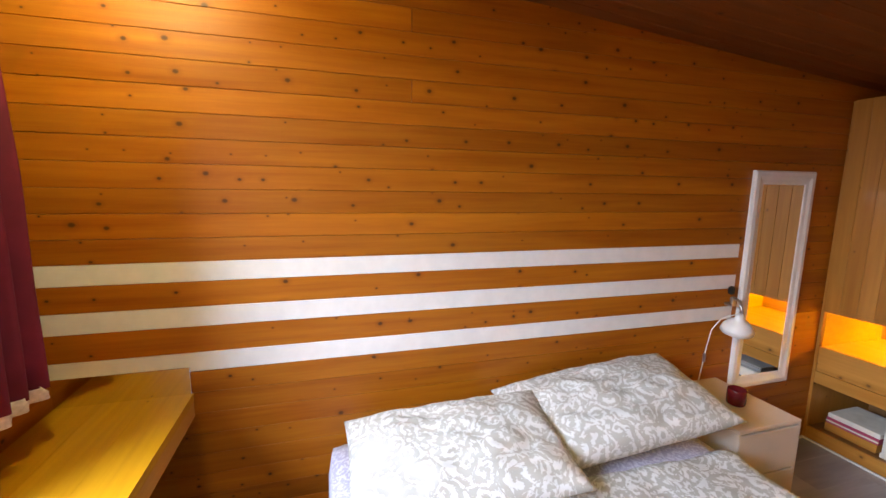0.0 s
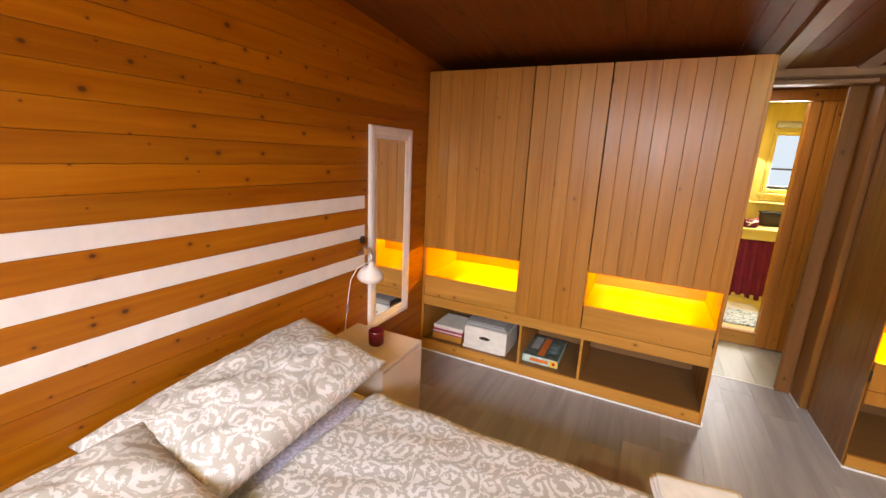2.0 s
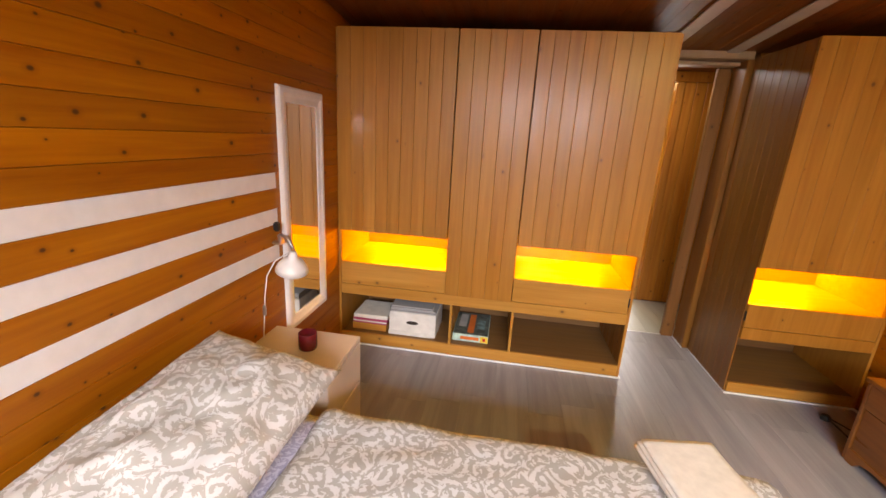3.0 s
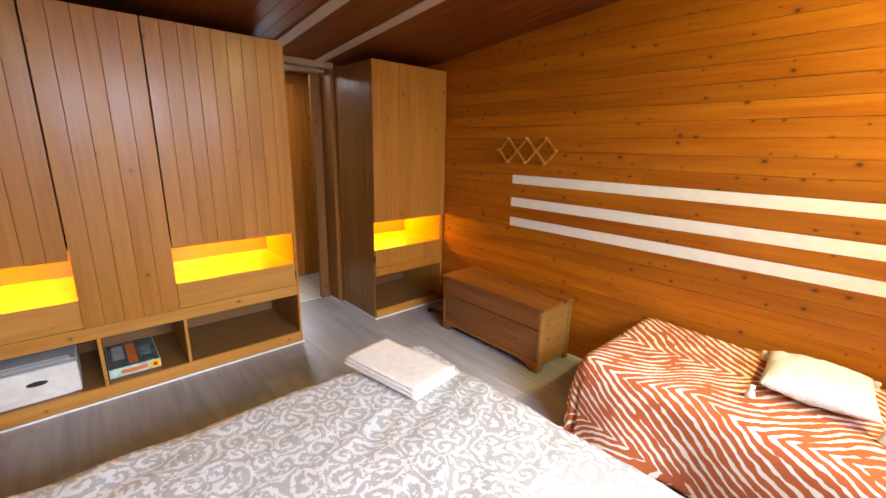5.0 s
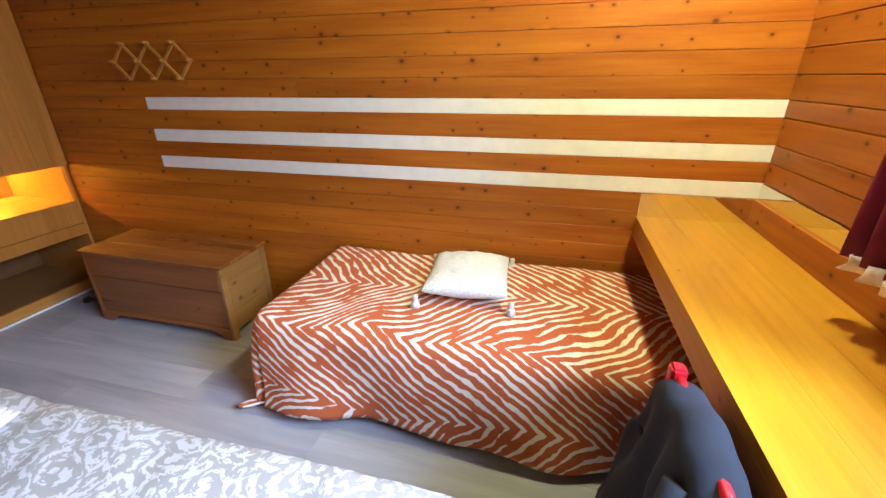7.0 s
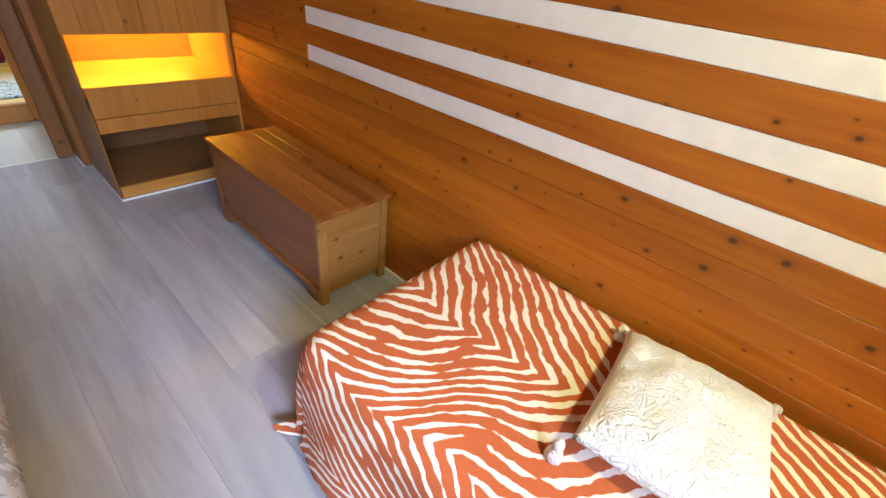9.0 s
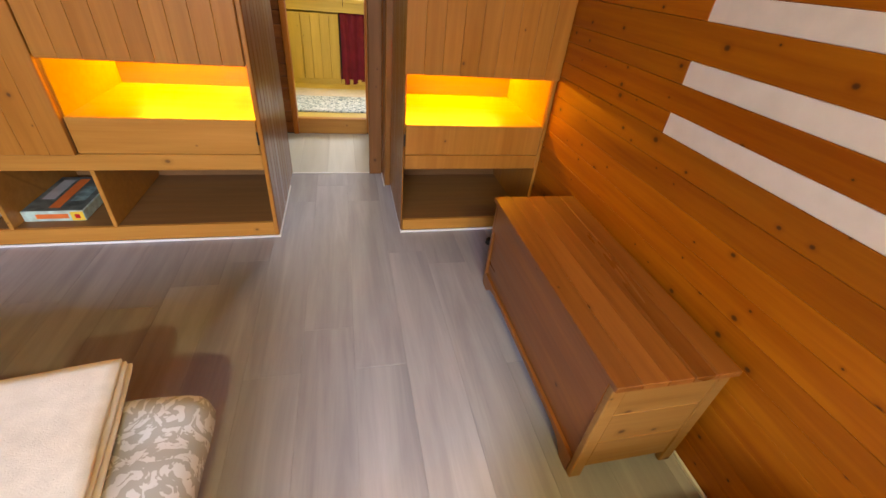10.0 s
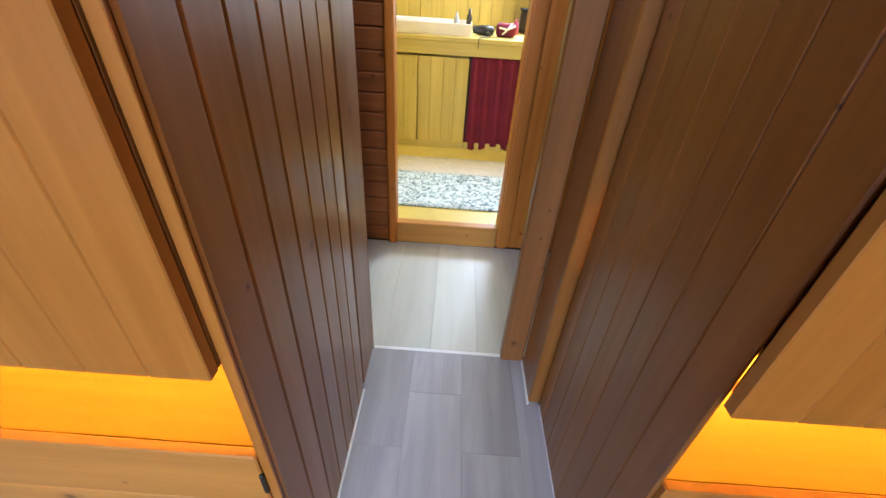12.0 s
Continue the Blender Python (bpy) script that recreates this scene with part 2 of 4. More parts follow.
zebra_mat = zebra("zebra_fleece")
towel_mat = plain("towel_terry", (0.66, 0.62, 0.57), 0.95, vary=0.08, scale=30, bumpy=0.9)
cushion_mat, _nt, _b = nodes("cushion_cotton", 0.95)
_n = noise_tex(_nt, coords(_nt, (1, 1, 1)), 26, 2, 0.5, 2.2)
_nt.links.new(ramp(_nt, _n, [(0.3, (0.78, 0.77, 0.76)), (0.6, (0.86, 0.85, 0.84))]), _b.inputs["Base Color"])
bump(_nt, _b, ramp(_nt, _n, [(0.42, (0, 0, 0)), (0.50, (1, 1, 1)), (0.58, (0, 0, 0))]), 0.8, 0.006)
night_mat = plain("nightstand_birch", (0.62, 0.52, 0.45), 0.35, vary=0.08, scale=4)
curtain_mat = plain("burgundy_cloth", (0.16, 0.006, 0.03), 0.85, vary=0.2, scale=8)
lace_mat = plain("white_lace", (0.8, 0.74, 0.74), 0.9, vary=0.2, scale=60)
red_glass = plain("red_candle_glass", (0.12, 0.008, 0.012), 0.12, vary=0.2)
black_mat = plain("black_plastic", (0.015, 0.014, 0.014), 0.4)
# near-black for plank backing, a dark basket, and shade painted into gaps and hollows
shadow_black = plain("backing_and_shade_black", (0.03, 0.02, 0.015), 0.9)
coat_mat = plain("navy_coat_cloth", (0.005, 0.008, 0.018), 0.85, vary=0.2, scale=20, bumpy=0.4)
red_mat = plain("red_lacquer", (0.55, 0.01, 0.02), 0.35)
carton = plain("white_carton", (0.72, 0.70, 0.66), 0.6)
grey_file = plain("grey_folder", (0.35, 0.35, 0.36), 0.6)
pink_mat = plain("magenta_card", (0.42, 0.06, 0.14), 0.5)
cyan_mat = plain("teal_print", (0.16, 0.25, 0.26), 0.5, vary=0.5, scale=30)
yellow_mat = plain("yellow_print", (0.80, 0.55, 0.06), 0.5)
orange_mat = plain("orange_print", (0.75, 0.18, 0.04), 0.5)
game_side = plain("pale_teal_card", (0.42, 0.58, 0.52), 0.5, vary=0.3, scale=25)
game_top = plain("dark_printed_card", (0.10, 0.12, 0.11), 0.4, vary=0.6, scale=22)
steel = plain("brushed_steel", (0.55, 0.54, 0.52), 0.3, 1.0)
led_mat = plain("led_strip_glow", (1, 0.7, 0.2), 0.5, bumpy=0, emit=((1.0, 0.70, 0.15), 14.0))
mirror_mat, _, _b = nodes("mirror_glass", 0.02, 1.0)
_b.inputs["Base Color"].default_value = (0.88, 0.88, 0.86, 1)


# ---- building helpers ----
def part(name, bm, material, parent=None, label="", at=None):
    me = bpy.data.meshes.new(name)
    bm.to_mesh(me)
    bm.free()
    me.materials.append(material)
    ob = new(name, me)
    ob.parent = parent
    if at is not None:
        ob.location = at
    return tagged(ob, label)


def hub(name, at, label, category, group=""):
    return tagged(new(name), label, category, group) if at is None else _placed(tagged(new(name), label, category, group), at)


def _placed(ob, at):
    ob.location = at
    return ob


def box(x0, x1, y0, y1, z0, z1, bevel=0.003, seg=1):
    bm = bmesh.new()
    bmesh.ops.create_cube(bm, size=1, matrix=Matrix.Translation(((x0 + x1) / 2, (y0 + y1) / 2, (z0 + z1) / 2)) @ Matrix.Diagonal((x1 - x0, y1 - y0, z1 - z0, 1)))
    if bevel:
        bmesh.ops.bevel(bm, geom=list(bm.edges), offset=bevel, segments=seg, affect="EDGES", clamp_overlap=True)
    return bm


def cyl(r0, r1, z0, z1, seg=20, bevel=0.0, m=Matrix()):
    bm = bmesh.new()
    bmesh.ops.create_cone(bm, cap_ends=True, segments=seg, radius1=r0, radius2=r1, depth=z1 - z0, matrix=m @ Matrix.Translation((0, 0, (z0 + z1) / 2)))
    if bevel:
        bmesh.ops.bevel(bm, geom=[e for e in bm.edges if len(e.link_faces) == 2 and e.calc_face_angle(0) > 1], offset=bevel, segments=2, affect="EDGES")
    return bm


def join(*bms):
    out = bms[0]
    for b in bms[1:]:
        me = bpy.data.meshes.new("joined")
        b.to_mesh(me)
        b.free()
        out.from_mesh(me)
        bpy.data.meshes.remove(me)
    return out


def lathe(profile, seg=24, m=Matrix()):
    bm = bmesh.new()
    rings = [[bm.verts.new(m @ Vector((r * math.cos(2 * math.pi * i / seg), r * math.sin(2 * math.pi * i / seg), z))) for i in range(seg)] for r, z in profile]
    for a, b in zip(rings, rings[1:]):
        for i in range(seg):
            bm.faces.new((a[i], a[(i + 1) % seg], b[(i + 1) % seg], b[i]))
    smooth(bm)
    return bm


def smooth(bm):
    for f in bm.faces:
        f.smooth = True
    return bm


def soft_box(x0, x1, y0, y1, z0, z1, r, step=0.05, wave=0.0, freq=3.0, seed=0.0):
    """A box of cloth: round edges, gently uneven faces."""
    bm = bmesh.new()
    lo, hi = Vector((x0, y0, z0)), Vector((x1, y1, z1))
    n = [max(2, int((hi[i] - lo[i]) / step)) for i in range(3)]
    made = {}

    def vert(i, j, k):
        if (i, j, k) not in made:
            p = Vector([lo[a] + (hi[a] - lo[a]) * c / n[a] for a, c in enumerate((i, j, k))])
            q = Vector([min(max(p[a], lo[a] + r), hi[a] - r) for a in range(3)])
            d = p - q
            if d.length > 1e-6:
                p = q + d.normalized() * min(r, d.length if max(abs(c) for c in d) < r * 0.99 else r)
            if wave:
                p += wave * noise.noise_vector(p * freq + Vector((seed, seed, seed)))
            made[(i, j, k)] = bm.verts.new(p)
        return made[(i, j, k)]

    for a in range(3):
        b, c = (a + 1) % 3, (a + 2) % 3
        for side in (0, n[a]):
            for u in range(n[b]):
                for w in range(n[c]):
                    q = []
                    for du, dw in ((0, 0), (1, 0), (1, 1), (0, 1)):
                        idx = [0, 0, 0]
                        idx[a], idx[b], idx[c] = side, u + du, w + dw
                        q.append(vert(*idx))
                    bm.faces.new(q if side else q[::-1])
    return smooth(bm)


def cushion_mesh(w, d, h, pinch=0.06, wrinkle=0.006, seed=0.0, n=34):
    """A filled pillow, w by d by h about its centre, with drawn-out corners."""
    bm = bmesh.new()
    grids = []
    for sgn in (1, -1):
        g = []
        for i in range(n + 1):
            row = []
            for j in range(n + 1):
                u, v = 2 * i / n - 1, 2 * j / n - 1
                if sgn < 0 and (abs(u) == 1 or abs(v) == 1):
                    row.append(grids[0][i][j])
                    continue
                k = 1 - pinch * ((1 - u * u) * abs(v) ** 3 + 0)
                l = 1 - pinch * ((1 - v * v) * abs(u) ** 3)
                z = sgn * h / 2 * (max(0, 1 - abs(u) ** 2.6) * max(0, 1 - abs(v) ** 2.6)) ** 0.55
                p = Vector((u * w / 2 * l, v * d / 2 * k, z))
                f = noise.noise(Vector((u * 2.2 + seed, v * 2.6, sgn * 2.0 + seed)))
                f2 = noise.noise(Vector((u * 6 + seed, v * 6, sgn * 4.0))) - 1.3 * max(0.0, 0.22 - abs(noise.noise(Vector((u * 3 + v * 2 + seed, v * 1.5 - u, 6.0)))))
                p.z += wrinkle * (2.2 * f + f2) * (1 - max(abs(u), abs(v)) ** 6)
                row.append(bm.verts.new(p))
            g.append(row)
        grids.append(g)
    for s, g in enumerate(grids):
        for i in range(n):
            for j in range(n):
                q = [g[i][j], g[i + 1][j], g[i + 1][j + 1], g[i][j + 1]]
                bm.faces.new(q if s == 0 else q[::-1])
    return smooth(bm)


def tube(points, r, seg=8):
    bm = bmesh.new()
    pts = [Vector(p) for p in points]
    rings = []
    for i, p in enumerate(pts):
        t = (pts[min(i + 1, len(pts) - 1)] - pts[max(i - 1, 0)]).normalized()
        u = t.orthogonal().normalized()
        if rings:
            u = (last - t * last.dot(t)).normalized()
        last = u
        w = t.cross(u)
        rings.append([bm.verts.new(p + r * (math.cos(2 * math.pi * k / seg) * u + math.sin(2 * math.pi * k / seg) * w)) for k in range(seg)])
    for a, b in zip(rings, rings[1:]):
        for k in range(seg):
            bm.faces.new((a[k], a[(k + 1) % seg], b[(k + 1) % seg], b[k]))
    bm.faces.new(rings[0][::-1])
    bm.faces.new(rings[-1])
    return smooth(bm)


def cloth_sheet(fn, nu, nv, thick):
    """A sheet given by fn(u, v) for u and v in 0..1, with a thickness along its normals."""
    bm = bmesh.new()
    pts = [[Vector(fn(i / nu, j / nv)) for j in range(nv + 1)] for i in range(nu + 1)]
    layers = []
    for s in (0, 1):
        g = []
        for i in range(nu + 1):
            row = []
            for j in range(nv + 1):
                a = pts[min(i + 1, nu)][j] - pts[max(i - 1, 0)][j]
                b = pts[i][min(j + 1, nv)] - pts[i][max(j - 1, 0)]
                row.append(bm.verts.new(pts[i][j] + a.cross(b).normalized() * thick * s))
            g.append(row)
        layers.append(g)
    lo, hi = layers
    for i in range(nu):
        for j in range(nv):
            bm.faces.new((lo[i][j], lo[i][j + 1], lo[i + 1][j + 1], lo[i + 1][j]))
            bm.faces.new((hi[i][j], hi[i + 1][j], hi[i + 1][j + 1], hi[i][j + 1]))
    for i in range(nu):
        bm.faces.new((lo[i][0], lo[i + 1][0], hi[i + 1][0], hi[i][0]))
        bm.faces.new((lo[i][nv], hi[i][nv], hi[i + 1][nv], lo[i + 1][nv]))
    for j in range(nv):
        bm.faces.new((lo[0][j], hi[0][j], hi[0][j + 1], lo[0][j + 1]))
        bm.faces.new((lo[nu][j], lo[nu][j + 1], hi[nu][j + 1], hi[nu][j]))
    return smooth(bm)


_shared = {}


def piece(name, size, at, material, parent, bevel=0.003):
    """One board or tile as an object of its own; alike ones share a mesh."""
    key = (name, tuple(round(s, 4) for s in size), material.name)
    if key not in _shared:
        sx, sy, sz = (s / 2 for s in size)
        bm = box(-sx, sx, -sy, sy, -sz, sz, bevel)
        me = bpy.data.meshes.new(name)
        bm.to_mesh(me)
        bm.free()
        me.materials.append(material)
        _shared[key] = me
    ob = new(name, _shared[key])
    ob.parent, ob.location = parent, at
    return ob


# ---- structure ----
W, YW = 3.30, -3.84
SLOPE, ZC = 0.085, 2.14


def ceil_z(y):
    return ZC - SLOPE * y


def shell(name, x0, x1, y0, y1, z0, z1, material, kind="structure"):
    ob = part(name, box(x0, x1, y0, y1, z0, z1, 0), material)
    return tagged(ob, kind=kind)


floor = shell("floor", -0.3, 3.6, -4.1, 3.6, -0.12, -0.012, sub_floor)
wall_west = shell("wall_west", -0.16, -0.02, -4.1, 1.0, -0.012, 2.75, shadow_black)
wall_east = shell("wall_east", W + 0.02, W + 0.16, -4.1, 3.6, -0.012, 2.75, shadow_black)
wall_wardrobe_back = shell("wall_north", 0.0, 1.90, 0.60, 0.76, -0.012, 2.3, pine_post)
wall_wardrobe_back2 = shell("wall_north_east", 2.60, W + 0.02, 0.60, 0.76, -0.012, 2.3, pine_post)
WX0, WX1, WZ0, WZ1 = 0.50, 2.40, 1.02, 2.08
wall_window = new("wall_south")
tagged(wall_window, kind="structure")
for nm, a in (("wall_panel", (-0.02, WX0, -0.012, 2.75)), ("wall_panel", (WX1, W + 0.02, -0.012, 2.75)), ("wall_panel", (WX0, WX1, -0.012, WZ0)), ("wall_panel", (WX0, WX1, WZ1, 2.75))):
    part(nm, box(a[0], a[1], YW - 0.16, YW - 0.02, a[2], a[3], 0), shadow_black, wall_window)


def ceiling_mesh():
    bm = bmesh.new()
    w = 0.09
    for i in range(38):
        x0, x1 = -0.02 + i * w, -0.02 + (i + 1) * w
        g = 0.0025
        prof = [(x0, 0.002), (x0 + g, 0.0), (x1 - g, 0.0), (x1, 0.002)]
        rows = []
        for y in (YW - 0.02, 0.78):
            rows.append([bm.verts.new((x, y, ceil_z(y) + h)) for x, h in prof])
        for k in range(3):
            bm.faces.new((rows[0][k], rows[1][k], rows[1][k + 1], rows[0][k + 1]))
    lo, hi = ceil_z(0.78), ceil_z(YW)
    vs = [bm.verts.new(p) for p in ((-0.1, YW - 0.1, hi + 0.03), (W + 0.1, YW - 0.1, hi + 0.03), (W + 0.1, 0.78, lo + 0.03), (-0.1, 0.78, lo + 0.03))]
    vt = [bm.verts.new(v.co + Vector((0, 0, 0.1))) for v in vs]
    bm.faces.new(vs)
    bm.faces.new(vt[::-1])
    for i in range(4):
        bm.faces.new((vs[i], vs[(i + 1) % 4], vt[(i + 1) % 4], vt[i]))
    return bm


ceiling = tagged(part("ceiling", ceiling_mesh(), pine_ceiling_dim), kind="structure")


def ceiling_strip(x0, x1):
    bm = box(x0, x1, YW + 0.03, 0.58, -0.011, -0.002, 0.002)
    for v in bm.verts:
        v.co.z += ceil_z(v.co.y)
    ob = part("ceiling_strip", bm, strip_shaded)
    return tagged(ob, kind="structure")


ceiling_strip(1.975, 2.055)
ceiling_strip(2.385, 2.465)

# boards of the two long walls: courses from the floor, with the three white bands between
BANDS = [(0.859, 0.925), (1.009, 1.076), (1.180, 1.245)]
COURSES_EAST = [(0.859 - 0.0865 * (i + 1), 0.859 - 0.0865 * i) for i in range(10)] + [(0.925, 1.009), (1.076, 1.180)] + [(1.245 + 0.0878 * i, 1.245 + 0.0878 * (i + 1)) for i in range(15)]

BANDS_WEST = [(0.836, 0.911), (1.013, 1.089), (1.185, 1.259)]
COURSES_WEST = [(0.836 - 0.0865 * (i + 1), 0.836 - 0.0865 * i) for i in range(10)] + [(0.911, 1.013), (1.089, 1.185)] + [(1.259 + 0.0878 * i, 1.259 + 0.0878 * (i + 1)) for i in range(15)]


def long_wall(wall, x_face, sign, y_start, courses, bands):
    rng = random.Random(int(x_face * 10) + 3)
    for z0, z1 in courses + bands:
        white = (z0, z1) in bands
        z0 = max(z0, -0.01)
        y_top = 0.58
        cuts = [YW - 0.01, y_top]
        if not white:
            if rng.random() < 0.12:
                cuts.insert(-1, YW + rng.choice((1.3, 2.1, 2.9)))
        else:
            cuts = [YW - 0.01, y_start, y_top]
        for k, (a, b) in enumerate(zip(cuts, cuts[1:])):
            board = white and k == 0
            if z0 > ceil_z(a) + 0.1:
                continue
            proud = 0.004 if board else 0.0
            size = (0.02 + proud, b - a - (0.0 if white else 0.0012), z1 - z0 - (0.0 if board else 0.0011))
            piece("white_plank" if board else "plank", size, (x_face + sign * (0.01 - proud / 2), (a + b) / 2, (z0 + z1) / 2), white_board if board else pine_y, wall, 0.002 if board else 0.0016)


def window_wall():
    for z0, z1 in COURSES_EAST + BANDS:
        z0 = max(z0, -0.01)
        for a, b in ((0.0, WX0), (WX0, WX1), (WX1, W)):
            if (a, b) == (WX0, WX1) and z1 > WZ0 and z0 < WZ1:
                if z0 >= WZ0 - 0.02 and z1 <= WZ1 + 0.02:
                    continue
                if z0 < WZ0:
                    z1b = WZ0
                    piece("plank", (b - a - 0.001, 0.02, z1b - z0 - 0.0014), ((a + b) / 2, YW - 0.01, (z0 + z1b) / 2), pine_x, wall_window)
                    continue
                piece("plank", (b - a - 0.001, 0.02, z1 - WZ1 - 0.0014), ((a + b) / 2, YW - 0.01, (WZ1 + z1) / 2), pine_x, wall_window)
                continue
            piece("plank", (b - a - 0.001, 0.02, z1 - z0 - 0.0014), ((a + b) / 2, YW - 0.01, (z0 + z1) / 2), pine_x, wall_window)


def window_frame():
    w = tagged(new("window_1"), kind="structure")
    y0, y1 = YW - 0.12, YW - 0.05
    part("frame", join(box(WX0, WX1, y0, y1, WZ0, WZ0 + 0.05), box(WX0, WX1, y0, y1, WZ1 - 0.05, WZ1), box(WX0, WX0 + 0.05, y0, y1, WZ0 + 0.05, WZ1 - 0.05), box(WX1 - 0.05, WX1, y0, y1, WZ0 + 0.05, WZ1 - 0.05), box(1.475, 1.525, y0, y1, WZ0 + 0.05, WZ1 - 0.05)), pine_x, w)
    part("sill", box(WX0 - 0.03, WX1 + 0.03, YW - 0.16, YW + 0.03, WZ0 - 0.022, WZ0 - 0.001, 0.004), pine_x, w)


window_frame()

for x in (0.0045, W - 0.0145):
    tagged(part("baseboard", box(x, x + 0.010, YW + 0.003, -0.008, 0.0, 0.014, 0.002), seal), kind="structure")

# hallway beyond the wardrobes
wall_hall = tagged(new("wall_hall"), kind="structure")
for i in range(24):
    z0 = i * 0.088
    piece("plank", (0.86, 0.03, 0.086), (1.44, 1.575, z0 + 0.044), log_dark, wall_hall, 0.006)
part("backing", box(1.0, 1.88, 1.60, 1.64, 0.0, 2.3, 0), shadow_black, wall_hall)
part("backing", box(2.53, 3.4, 1.60, 1.64, 0.0, 2.3, 0), shadow_black, wall_hall)
part("header_board", box(0.9, 3.3, 1.545, 1.60, 2.036, 2.12, 0.004), pine_hall, wall_hall)
for i in range(8):
    piece("board", (0.088, 0.03, 2.036), (2.575 + i * 0.09, 1.575, 1.018), pine_hall, wall_hall, 0.005)
wall_hall_end = shell("wall_hall_west", 0.86, 1.0, 0.76, 1.64, 0.0, 2.4, pine_post)
ceiling_hall = shell("ceiling_hall", 0.86, 3.4, 0.785, 1.56, 2.12, 2.2, pine_ceiling_dim)

door_frame = tagged(new("door_1"), kind="structure")
part("post", box(2.436, 2.523, 0.758, 0.800, 0, 2.02, 0.006), pine_frame, door_frame)
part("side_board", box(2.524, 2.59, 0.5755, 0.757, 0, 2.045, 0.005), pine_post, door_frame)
part("post", box(1.885, 1.922, 0.60, 0.80, 0, 2.02, 0.006), pine_frame, door_frame)
part("lintel", box(1.925, 2.559, 0.575, 0.70, 2.046, 2.13, 0.004), beam_grey, door_frame)
part("lintel_lip", box(1.923, 2.523, 0.66, 0.757, 2.018, 2.0455, 0.006), beam_grey, door_frame)
part("seal_strip", box(2.516, 2.5235, 0.565, 0.757, 0.0, 0.012, 0.001), seal, door_frame, "white plastic sealing strip")

bath_frame = tagged(new("door_3"), kind="structure")
part("jamb", box(1.872, 1.912, 1.53, 1.62, 0.0, 2.034, 0.006), pine_hall, bath_frame)
part("jamb", box(2.460, 2.530, 1.54, 1.66, 0.0, 2.034, 0.012, 2), pine_hall, bath_frame)
part("threshold", box(1.913, 2.459, 1.55, 1.60, 0.0, 0.125, 0.004), pine_rail, bath_frame)


# ---- wardrobes ----
def boards_between(parent, x0, x1, z0, z1, y, n, material=None):
    w = (x1 - x0) / n
    for i in range(n):
        piece("board", (w - 0.0007, 0.02, z1 - z0), (x0 + w * (i + 0.5), y + 0.01, (z0 + z1) / 2), material or pine_door, parent, 0.0019)


def niche_light(x0, x1, parent):
    part("led_strip", box(x0 + 0.05, x1 - 0.05, 0.535, 0.547, 0.858, 0.868, 0), led_mat, parent, "warm glowing led strip")
    area_lamp("niche_led", ((x0 + x1) / 2, 0.541, 0.855), ((x0 + x1) / 2, 0.33, 0.60), x1 - x0 - 0.1, 0.02, LED_WATTS * (x1 - x0), (1.0, 0.52, 0.015))


